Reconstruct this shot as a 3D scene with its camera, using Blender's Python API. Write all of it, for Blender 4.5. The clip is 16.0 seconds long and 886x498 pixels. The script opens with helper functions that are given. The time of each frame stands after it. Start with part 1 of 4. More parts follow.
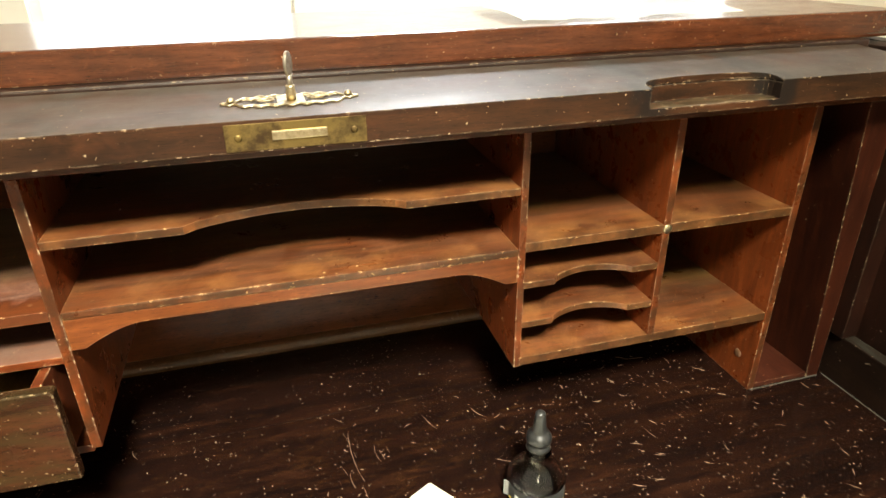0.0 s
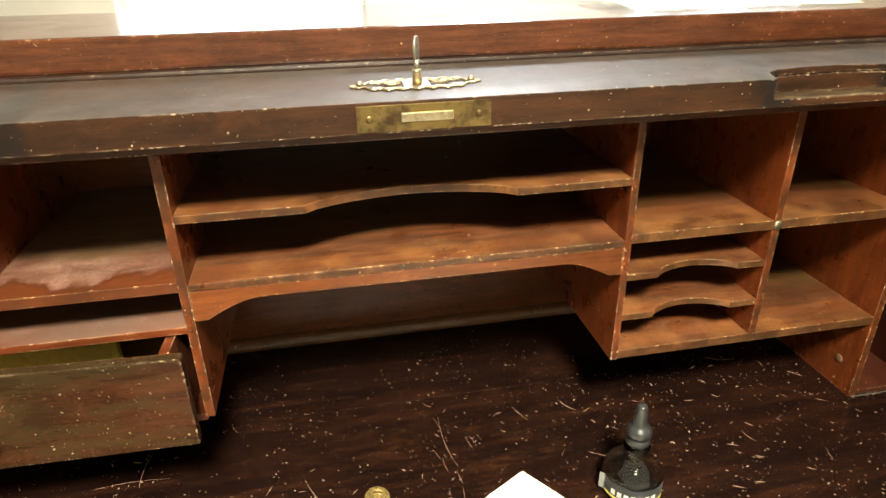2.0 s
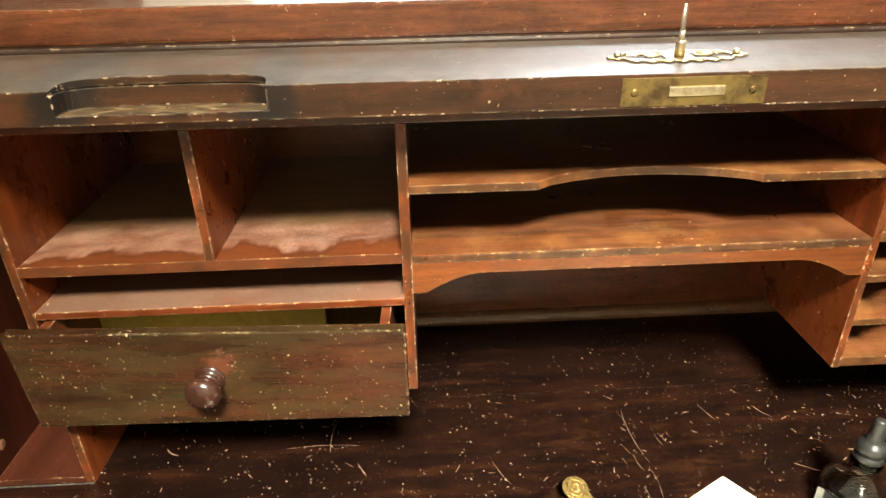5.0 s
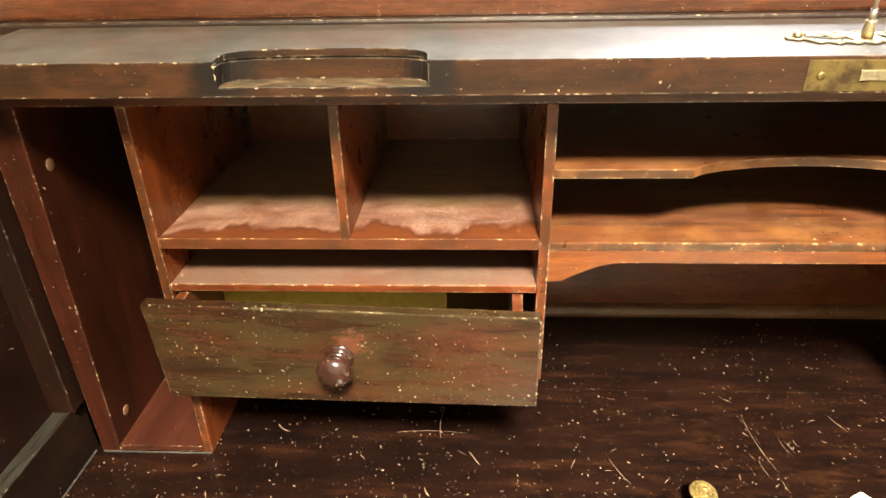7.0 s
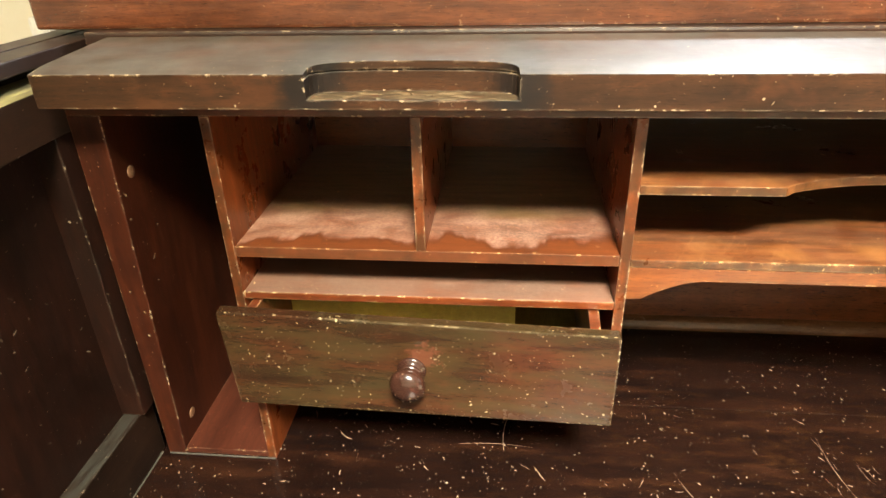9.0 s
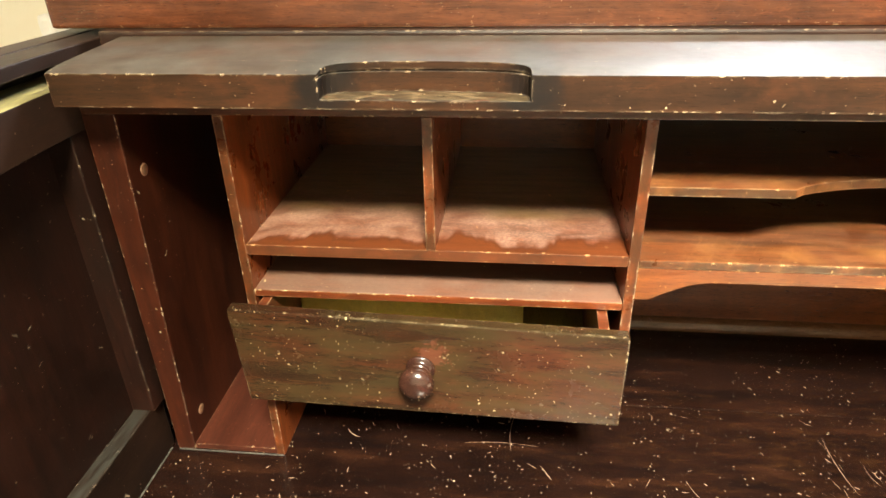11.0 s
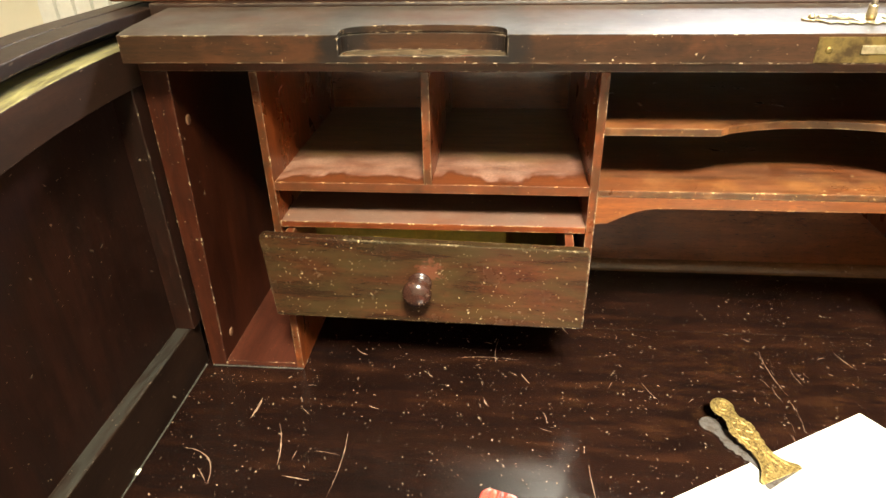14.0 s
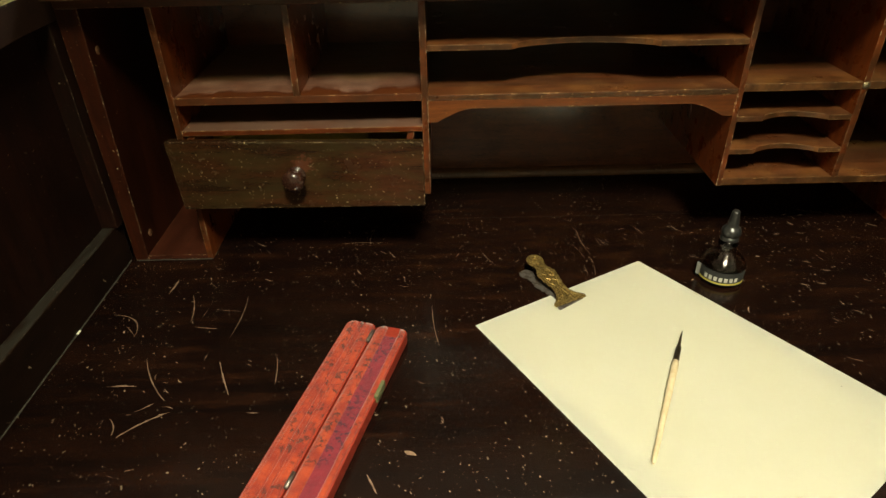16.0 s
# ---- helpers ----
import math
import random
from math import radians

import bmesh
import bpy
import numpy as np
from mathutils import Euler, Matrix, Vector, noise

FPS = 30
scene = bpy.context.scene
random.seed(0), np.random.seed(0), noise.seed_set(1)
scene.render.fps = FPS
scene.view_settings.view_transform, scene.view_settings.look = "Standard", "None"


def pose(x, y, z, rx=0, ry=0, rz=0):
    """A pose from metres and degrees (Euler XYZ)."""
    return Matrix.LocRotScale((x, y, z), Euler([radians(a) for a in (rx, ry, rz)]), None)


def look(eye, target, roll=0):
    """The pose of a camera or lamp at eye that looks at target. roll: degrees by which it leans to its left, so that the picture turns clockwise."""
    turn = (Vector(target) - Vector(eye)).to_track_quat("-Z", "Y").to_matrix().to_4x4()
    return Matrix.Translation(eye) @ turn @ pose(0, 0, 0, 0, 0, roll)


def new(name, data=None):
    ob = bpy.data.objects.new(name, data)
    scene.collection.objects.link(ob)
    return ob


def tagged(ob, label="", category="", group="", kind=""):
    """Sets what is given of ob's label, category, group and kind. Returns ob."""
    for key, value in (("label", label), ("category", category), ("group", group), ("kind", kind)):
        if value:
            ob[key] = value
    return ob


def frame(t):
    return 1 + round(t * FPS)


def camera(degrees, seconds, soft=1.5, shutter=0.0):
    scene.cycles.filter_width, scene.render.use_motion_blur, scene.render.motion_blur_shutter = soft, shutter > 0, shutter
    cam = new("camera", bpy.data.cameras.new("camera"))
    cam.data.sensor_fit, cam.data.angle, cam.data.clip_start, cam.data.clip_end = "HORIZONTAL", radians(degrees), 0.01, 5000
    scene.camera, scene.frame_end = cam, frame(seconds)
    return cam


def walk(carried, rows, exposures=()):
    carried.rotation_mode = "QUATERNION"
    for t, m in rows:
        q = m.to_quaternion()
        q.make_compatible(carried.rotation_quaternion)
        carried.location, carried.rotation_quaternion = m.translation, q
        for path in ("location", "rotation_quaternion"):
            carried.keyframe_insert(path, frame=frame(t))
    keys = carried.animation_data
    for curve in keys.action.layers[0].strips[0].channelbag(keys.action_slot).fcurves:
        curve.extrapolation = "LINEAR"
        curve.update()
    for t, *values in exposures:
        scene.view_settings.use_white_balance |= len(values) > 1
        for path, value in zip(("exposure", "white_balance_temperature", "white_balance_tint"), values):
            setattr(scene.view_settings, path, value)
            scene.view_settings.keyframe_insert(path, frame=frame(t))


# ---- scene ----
cam = camera(70.24, 16.0)
PATH = [
    (0, (-0.0137, -0.4036, 1.1564), (0.2285, 0.4620, 0.7181), -0.66),
    (0.5, (-0.0228, -0.4038, 1.1554), (0.2011, 0.4670, 0.7179), -0.68),
    (1, (-0.0301, -0.4018, 1.1539), (0.1748, 0.4737, 0.7164), -0.77),
    (1.5, (-0.0424, -0.4016, 1.1509), (0.1458, 0.4783, 0.7146), -0.81),
    (2, (-0.0579, -0.4015, 1.1491), (0.1095, 0.4826, 0.7128), -0.90),
    (2.5, (-0.0745, -0.3987, 1.1506), (0.0762, 0.4862, 0.7098), -0.90),
    (3, (-0.0940, -0.3946, 1.1492), (0.0333, 0.4936, 0.7077), -0.88),
    (3.5, (-0.1096, -0.3903, 1.1458), (-0.0080, 0.5010, 0.7038), -1.00),
    (4, (-0.1243, -0.3843, 1.1442), (-0.0485, 0.5080, 0.6992), -1.14),
    (6.5, (-0.1953, -0.3704, 1.1327), (-0.2168, 0.5144, 0.6671), -1.13),
    (7, (-0.2100, -0.3669, 1.1322), (-0.2555, 0.5159, 0.6648), -1.19),
    (7.5, (-0.2218, -0.3648, 1.1365), (-0.2915, 0.5151, 0.6664), -1.39),
    (8, (-0.2288, -0.3639, 1.1418), (-0.3140, 0.5155, 0.6733), -1.52),
    (8.5, (-0.2379, -0.3606, 1.1389), (-0.3275, 0.5184, 0.6706), -1.51),
    (9, (-0.2406, -0.3584, 1.1391), (-0.3340, 0.5193, 0.6691), -1.49),
    (9.5, (-0.2431, -0.3583, 1.1387), (-0.3395, 0.5200, 0.6705), -1.28),
    (12, (-0.2439, -0.3722, 1.1409), (-0.3452, 0.5041, 0.6698), -1.34),
    (12.5, (-0.2442, -0.3847, 1.1396), (-0.3449, 0.4910, 0.6673), -1.36),
    (13, (-0.2457, -0.4041, 1.1423), (-0.3441, 0.4689, 0.6645), -1.37),
    (13.5, (-0.2432, -0.4285, 1.1470), (-0.3386, 0.4416, 0.6636), -1.39),
    (14, (-0.2363, -0.4605, 1.1454), (-0.3229, 0.4079, 0.6572), -1.26),
    (14.5, (-0.2225, -0.4922, 1.1409), (-0.2983, 0.3715, 0.6425), -1.22),
    (15, (-0.2040, -0.5287, 1.1431), (-0.2629, 0.3308, 0.6354), -1.24),
    (15.5, (-0.1798, -0.5716, 1.1490), (-0.2165, 0.2805, 0.6269), -1.18),
    (16, (-0.1486, -0.6294, 1.1549), (-0.1465, 0.2153, 0.6197), -1.22),
]
walk(cam, [(t, look(eye, target, roll)) for t, eye, target, roll in PATH],
     [(0, 0.30, 6500, 10), (2.0, 0.30, 6500, 10), (3.5, 0.30, 6500, 10), (4.2, 0.40, 6500, 10), (6.3, 1.0, 6500, 10), (13.0, 1.0, 6500, 10), (14.2, 0.72, 6500, 10),
      (14.6, 0.35, 6500, 10), (15.0, -0.2, 6600, 9), (15.5, -0.85, 6900, 6), (16.0, -1.3, 7200, 3)])

# ---- light ----
world = bpy.data.worlds.new("room_world")
scene.world = world
world.use_nodes = True
world.node_tree.nodes["Background"].inputs[0].default_value = (0.9, 0.95, 1.0, 1)
world.node_tree.nodes["Background"].inputs[1].default_value = 0.35


def area_lamp(name, place, target, sx, sy, watts, color):
    data = bpy.data.lights.new(name, "AREA")
    data.shape, data.size, data.size_y, data.energy, data.color = "RECTANGLE", sx, sy, watts, color
    ob = new(name, data)
    ob.matrix_world = look(place, target)
    return ob


LAMP_A = (-0.02, -1.22, 2.36)
data = bpy.data.lights.new("ceiling_spot", "SPOT")
data.energy, data.color, data.shadow_soft_size, data.spot_size, data.spot_blend = 405, (0.97, 0.955, 0.87), 0.15, radians(37), 1.0
new("ceiling_spot", data).matrix_world = look(LAMP_A, (-0.02, -0.27, 0.78))
# broad yellowish fill at the spot's place, added to lift the shaded pigeonholes
area_lamp("ceiling_fill_a", LAMP_A, (-0.02, -1.21, 0.0), 0.40, 0.40, 88, (0.98, 0.95, 0.66))
# assumed lamp, added to brighten the far wall and the lift rail's top
FILL_B = (0.50, 1.40, 2.36)
area_lamp("ceiling_fill_b", FILL_B, (0.50, 1.41, 0.0), 0.40, 0.40, 66, (0.88, 0.94, 1.0))
area_lamp("window_daylight", (-0.29, 1.97, 1.5), (-0.29, 0.0, 1.3), 0.80, 1.1, 6, (0.92, 0.96, 1.0))
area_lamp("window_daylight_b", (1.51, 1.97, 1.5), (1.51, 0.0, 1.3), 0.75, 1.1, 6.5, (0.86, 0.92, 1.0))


# ---- materials ----
def material(name):
    m = bpy.data.materials.new(name)
    m.use_nodes = True
    nt = m.node_tree
    return m, nt, nt.nodes["Principled BSDF"]


class Tree:
    """Short hand for node trees."""

    def __init__(self, nt):
        self.nt = nt

    def node(self, kind, **props):
        n = self.nt.nodes.new(kind)
        for k, v in props.items():
            setattr(n, k, v)
        return n

    def put(self, n, **inputs):
        for k, v in inputs.items():
            sock = n.inputs[int(k[1:])] if k[0] == "i" and k[1:].isdigit() else n.inputs[k.replace("_", " ")]
            if isinstance(v, bpy.types.NodeSocket):
                self.nt.links.new(v, sock)
            else:
                sock.default_value = v
        return n

    def position(self):
        return self.node("ShaderNodeTexCoord").outputs["Object"]

    def mapped(self, vec, scale=(1, 1, 1), rot=(0, 0, 0), loc=(0, 0, 0)):
        n = self.node("ShaderNodeMapping")
        self.nt.links.new(vec, n.inputs[0])
        n.inputs["Location"].default_value, n.inputs["Rotation"].default_value, n.inputs["Scale"].default_value = loc, rot, scale
        return n.outputs[0]

    def noise(self, vec, scale, detail=4, rough=0.55, dist=0.0):
        n = self.node("ShaderNodeTexNoise")
        self.put(n, Vector=vec, Scale=scale, Detail=detail, Roughness=rough, Distortion=dist)
        return n.outputs[0]

    def voronoi(self, vec, scale, feature="F1", rnd=1.0):
        n = self.node("ShaderNodeTexVoronoi", feature=feature)
        self.put(n, Vector=vec, Scale=scale, Randomness=rnd)
        return n

    def step(self, value, lo, hi, to0=0.0, to1=1.0):
        n = self.node("ShaderNodeMapRange", interpolation_type="SMOOTHSTEP")
        self.put(n, i0=value, i1=lo, i2=hi, i3=to0, i4=to1)
        return n.outputs[0]

    def math(self, op, a, b=0.0):
        n = self.node("ShaderNodeMath", operation=op)
        self.put(n, i0=a, i1=b)
        return n.outputs[0]

    def mix(self, fac, a, b):
        n = self.node("ShaderNodeMix", data_type="RGBA")
        self.put(n, i0=fac, i6=a, i7=b)
        return n.outputs[2]

    def bump(self, height, strength, distance=0.001, normal=None):
        n = self.node("ShaderNodeBump")
        self.put(n, Height=height, Strength=strength, Distance=distance)
        if normal is not None:
            self.put(n, Normal=normal)
        return n.outputs[0]

    def edge(self, radius):
        """How near a surface is to a sharp edge of its own mesh, 0 to 1."""
        b = self.node("ShaderNodeBevel", samples=4)
        self.put(b, Radius=radius)
        g = self.node("ShaderNodeNewGeometry")
        d = self.node("ShaderNodeVectorMath", operation="DOT_PRODUCT")
        self.put(d, i0=b.outputs[0], i1=g.outputs["True Normal"])
        return self.math("SUBTRACT", 1.0, d.outputs["Value"])


def rgb(r, g, b):
    return (r, g, b, 1)


AXIS = {"x": (2.2, 26, 26), "y": (26, 2.2, 26), "z": (26, 26, 2.2)}


def wood(name, dark, light, axis="x", rough=0.35, chips=0.5, chip=(0.48, 0.27, 0.12), marks=0.0, grain=0.5, extra=None, coat=0.0, edging=0.0, streak=(0.26, 0.78), tiny=1.0, shine=0.45, round_specks=1.0):
    """Aged varnished mahogany: grain along an axis, blotches, chipped edges, scattered nicks."""
    m, nt, b = material(name)
    t = Tree(nt)
    p = t.position()
    fine = t.noise(t.mapped(p, AXIS[axis]), 9, 6, 0.6, 0.3)
    broad = t.noise(t.mapped(p, tuple(0.35 * v for v in AXIS[axis])), 5, 3, 0.5, 0.6)
    blotch = t.noise(p, 11, 4, 0.6)
    g = t.math("ADD", t.math("MULTIPLY", fine, grain), t.math("MULTIPLY", broad, 1 - grain))
    color = t.mix(t.step(g, *streak), rgb(*dark), rgb(*light))
    color = t.mix(t.step(blotch, 0.42, 0.75, 0.0, 0.55), color, rgb(*(0.40 * v for v in dark)))
    mottle = t.noise(t.mapped(p, tuple(0.45 + 0.02 * v for v in AXIS[axis]), loc=(1.7, 0.4, 2.2)), 95, 9, 0.78, 0.5)
    color = t.mix(t.step(mottle, 0.46, 0.72, 0.0, 0.28), color, rgb(*(0.75 * v for v in dark)))
    color = t.mix(t.step(mottle, 0.46, 0.32, 0.0, 0.40), color, rgb(*(1.35 * v for v in light)))
    pores = t.noise(t.mapped(p, tuple(3.0 * v for v in AXIS[axis])), 22, 3, 0.6, 0.2)
    color = t.mix(t.step(pores, 0.54, 0.70, 0.0, 0.60), color, rgb(*(0.35 * v for v in dark)))
    r = t.math("ADD", rough - 0.1, t.math("MULTIPLY", t.noise(p, 38, 5, 0.65), 0.22))
    if extra:
        color, r = extra(t, p, color, r)
    if edging > 0:
        # the sawn front edges carry a darker, greener old varnish
        sep = t.node("ShaderNodeSeparateXYZ")
        t.put(sep, i0=t.node("ShaderNodeNewGeometry").outputs["Normal"])
        old = t.math("MULTIPLY", t.step(sep.outputs[1], -0.80, -0.95), t.step(t.noise(p, 45, 4, 0.65), 0.30, 0.62, 0.25 * edging, edging))
        color = t.mix(old, color, rgb(0.026, 0.0125, 0.0055))
    if marks > 0:
        # nicks: small tan specks, some drawn out into dashes
        bent = t.node("ShaderNodeVectorMath", operation="ADD")
        wob = t.node("ShaderNodeTexNoise")
        t.put(wob, Vector=p, Scale=260.0, Detail=3.0)
        small = t.node("ShaderNodeVectorMath", operation="SCALE")
        t.put(small, i0=wob.outputs["Color"])
        small.inputs["Scale"].default_value = 0.0030
        t.put(bent, i0=p, i1=small.outputs[0])
        total = 0.0
        for k, (rot, sx, scale, share) in enumerate(((0.5, 1.0, 170, 0.07), (-0.8, 0.22, 190, 0.07), (1.1, 0.16, 170, 0.06), (0.2, 1.0, 380, 0.13), (2.3, 0.25, 230, 0.06))):
            share *= round_specks if sx == 1.0 else 1.0
            turned = t.mapped(bent.outputs[0], (tiny, tiny, tiny), (0.35, 0.9 * rot, rot), (0.13 * k, 0.4, 0))
            v = t.voronoi(t.mapped(turned, (sx, 1.0, 1.0)), scale)
            sep = t.node("ShaderNodeSeparateColor")
            t.put(sep, i0=v.outputs["Color"])
            some = t.step(sep.outputs[0], 1.0 - share * marks, 1.0 - 0.9 * share * marks)
            size = t.math("MULTIPLY", t.math("POWER", sep.outputs[1], 2.0), 0.20)
            spot = t.step(t.math("SUBTRACT", v.outputs["Distance"], size), 0.12, 0.04)
            one = t.math("MULTIPLY", some, t.math("MULTIPLY", spot, t.step(sep.outputs[2], 0.0, 1.0, 0.25, 1.0)))
            total = one if k == 0 else t.math("MAXIMUM", total, one)
        patch = t.step(t.noise(t.mapped(p, loc=(3, 1, 2)), 7, 3, 0.6), 0.38, 0.6, 0.15, 1.0)
        total = t.math("MULTIPLY", total, patch)
        color = t.mix(total, color, rgb(*chip))
        r = t.math("ADD", r, t.math("MULTIPLY", total, 0.25))
    if chips > 0:
        e = t.edge(0.0019)
        v = t.voronoi(t.mapped(p, (1.0, 1.0, 1.0), (0.4, 0.3, 0.7)), 300)
        sep = t.node("ShaderNodeSeparateColor")
        t.put(sep, i0=v.outputs["Color"])
        crowd = t.step(t.noise(p, 34, 3, 0.6), 0.36, 0.64, 0.04, 0.34)
        some = t.step(t.math("ADD", sep.outputs[0], t.math("MULTIPLY", crowd, chips)), 0.98, 1.04)
        dots = t.math("MULTIPLY", some, t.step(t.math("ADD", v.outputs["Distance"], t.math("MULTIPLY", t.noise(p, 900, 2), 0.35)), 0.75, 0.55))
        longer = t.noise(p, 60, 4, 0.7)
        rub = t.math("MULTIPLY", t.step(longer, 0.46, 0.64), 0.30 * min(1.0, chips))
        wear = t.math("MULTIPLY", t.step(e, 0.012, 0.06), t.math("MAXIMUM", dots, rub))
        color = t.mix(t.math("MULTIPLY", wear, 0.85), color, rgb(*chip))
        r = t.math("ADD", r, t.math("MULTIPLY", wear, 0.2))
    h = t.math("ADD", t.math("MULTIPLY", fine, 0.6), t.math("MULTIPLY", t.noise(p, 160, 3, 0.6), 0.5))
    t.put(b, Base_Color=color, Roughness=r, Normal=t.bump(h, 0.22, 0.0006), Coat_Weight=coat, Coat_Roughness=0.22)
    b.inputs["Specular IOR Level"].default_value = shine
    return m


RED_D, RED_L = (0.036, 0.0072, 0.0028), (0.165, 0.038, 0.0105)
DRK_D, DRK_L = (0.0036, 0.0019, 0.0017), (0.0140, 0.0048, 0.0028)


def desk_wear(t, p, color, r):
    """Faded runs of paler brown along the grain, and long fine scratches."""
    run = t.step(t.noise(t.mapped(p, (2.2, 16, 1)), 4.5, 5, 0.65, 0.25), 0.50, 0.80, 0.0, 0.60)
    color = t.mix(run, color, rgb(0.036, 0.012, 0.0055))
    # the middle of the board is rubbed through to golden brown
    d = t.node("ShaderNodeVectorMath", operation="DISTANCE")
    t.put(d, i0=t.mapped(p, (0.62, 1.5, 1)), i1=(0.02, 0.015, 0.75))
    worn = t.math("MULTIPLY", t.step(d.outputs["Value"], 0.24, 0.06), t.step(t.noise(t.mapped(p, (0.55, 1.6, 1), loc=(2, 5, 0)), 48, 10, 0.85, 0.3), 0.48, 0.78, 0.0, 0.42))
    color = t.mix(worn, color, rgb(0.085, 0.031, 0.010))
    return color, r


def dusty(lo, hi, wet=True):
    def fn(t, p, color, r):
        """Pale grainy dust on a board, with a wavy wiped edge at the front, or old stains and golden patches towards
        the front; the shaded rear is tinted yellow.
        """
        sep = t.node("ShaderNodeSeparateXYZ")
        t.put(sep, i0=p)
        wave = t.noise(t.mapped(p, (1, 0.35, 1), loc=(0.31, 0, 0)), 19, 8, 0.62, 0.4)
        shift = t.math("MULTIPLY", t.math("SUBTRACT", wave, 0.40), 0.13)
        cloud = t.step(t.noise(t.mapped(p, (1.0, 1.6, 1)), 30, 7, 0.75, 0.5), 0.28, 0.70, lo, hi)
        grit = t.step(t.noise(p, 520, 3, 0.7), 0.35, 0.65, 0.55, 1.15)
        # yellowish cast of the shaded rear, painted in from near the shadow edge
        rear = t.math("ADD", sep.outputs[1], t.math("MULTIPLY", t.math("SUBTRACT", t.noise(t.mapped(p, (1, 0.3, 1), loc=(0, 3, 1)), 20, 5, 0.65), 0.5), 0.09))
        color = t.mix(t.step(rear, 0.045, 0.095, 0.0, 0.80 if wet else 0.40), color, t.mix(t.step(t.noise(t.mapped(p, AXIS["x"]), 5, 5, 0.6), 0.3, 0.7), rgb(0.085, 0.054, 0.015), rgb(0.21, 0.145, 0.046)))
        if wet:
            depth = t.math("SUBTRACT", sep.outputs[1], shift)
            dust = t.step(depth, -0.002, 0.012)
            color = t.mix(t.math("MULTIPLY", t.step(depth, 0.008, -0.004), 0.55), color, rgb(0.105, 0.029, 0.009))
            tide = t.math("MULTIPLY", t.step(depth, -0.006, -0.001), t.step(depth, 0.004, 0.0005))
            color = t.mix(t.math("MULTIPLY", tide, 0.45), color, rgb(0.040, 0.011, 0.005))
            f = t.math("MULTIPLY", dust, t.math("MULTIPLY", cloud, grit))
            color = t.mix(f, color, rgb(0.31, 0.175, 0.125))
        else:
            scuff = t.step(t.noise(t.mapped(t.mapped(p, rot=(0, 0, 0.5)), (9, 1.2, 1), loc=(1, 2, 0)), 26, 7, 0.75, 0.3), 0.54, 0.70, 0.0, 0.45)
            color = t.mix(scuff, color, rgb(0.20, 0.085, 0.030))
            stain = t.step(t.noise(t.mapped(p, (0.7, 1.5, 1), loc=(4, 1, 0)), 17, 5, 0.65, 1.2), 0.42, 0.66, 0.0, 0.50)
            color = t.mix(stain, color, rgb(0.045, 0.013, 0.005))
            rim = t.math("SUBTRACT", sep.outputs[1], t.math("MULTIPLY", shift, 0.5))
            gold = t.math("MULTIPLY", t.step(rim, 0.040, 0.004), t.step(t.noise(t.mapped(p, loc=(1, 7, 3)), 24, 5, 0.7), 0.38, 0.72, 0.0, 0.50))
            color = t.mix(gold, color, rgb(0.30, 0.125, 0.035))
            f = t.math("MULTIPLY", cloud, grit)
            color = t.mix(f, color, rgb(0.22, 0.115, 0.066))
        return color, t.math("ADD", r, t.math("MULTIPLY", f, 0.30))
    return fn


def drawer_wear(t, p, color, r):
    """Greenish old varnish and a rubbed red patch above the knob."""
    olive = t.step(t.noise(t.mapped(p, (1.2, 1, 5)), 13, 4, 0.6, 0.4), 0.36, 0.70, 0.0, 0.60)
    color = t.mix(olive, color, rgb(0.036, 0.025, 0.0095))
    d = t.node("ShaderNodeVectorMath", operation="DISTANCE")
    t.put(d, i0=p, i1=(-0.2915, -0.028, 0.8805))
    near = t.math("ADD", d.outputs["Value"], t.math("MULTIPLY", t.math("SUBTRACT", t.noise(p, 150, 6, 0.75), 0.5), 0.05))
    color = t.mix(t.step(near, 0.0110, 0.006, 0.0, 0.50), color, rgb(0.120, 0.036, 0.020))
    return color, r


def thin_dust(t, p, color, r):
    """A thin grey film on the upward faces, and black hand grease round the finger grips."""
    wob = t.math("MULTIPLY", t.math("SUBTRACT", t.noise(p, 60, 4, 0.6), 0.5), 0.030)
    for x in (-0.3475, -0.2335, 0.2380, 0.3440):
        sx = t.node("ShaderNodeSeparateXYZ")
        t.put(sx, i0=p)
        off = t.math("ADD", t.math("ABSOLUTE", t.math("SUBTRACT", sx.outputs[0], x)), wob)
        color = t.mix(t.step(off, 0.020, 0.006, 0.0, 0.8), color, rgb(0.007, 0.006, 0.006))
    red = t.step(t.noise(t.mapped(p, (1, 1, 2), loc=(6, 0, 0)), 16, 4, 0.6, 0.4), 0.52, 0.62, 0.0, 0.40)
    color = t.mix(red, color, rgb(0.070, 0.024, 0.010))
    g = t.node("ShaderNodeNewGeometry")
    sep = t.node("ShaderNodeSeparateXYZ")
    t.put(sep, i0=g.outputs["Normal"])
    f = t.math("MULTIPLY", t.step(sep.outputs[2], 0.6, 0.9), t.step(t.noise(p, 40, 4, 0.7), 0.25, 0.75, 0.25, 0.7))
    return t.mix(f, color, rgb(0.072, 0.064, 0.056)), r


M_DESK = wood("dark_desktop_mahogany", DRK_D, DRK_L, "x", 0.21, 0.1, (0.27, 0.185, 0.125), 1.4, 0.45, desk_wear, tiny=2.0, shine=0.34, round_specks=0.7)
M_SIDE = wood("dark_side_mahogany", (0.006, 0.0026, 0.0018), (0.024, 0.0065, 0.0034), "z", 0.40, 0.8, (0.26, 0.19, 0.13), 0.7, tiny=1.9, shine=0.30, round_specks=0.6)
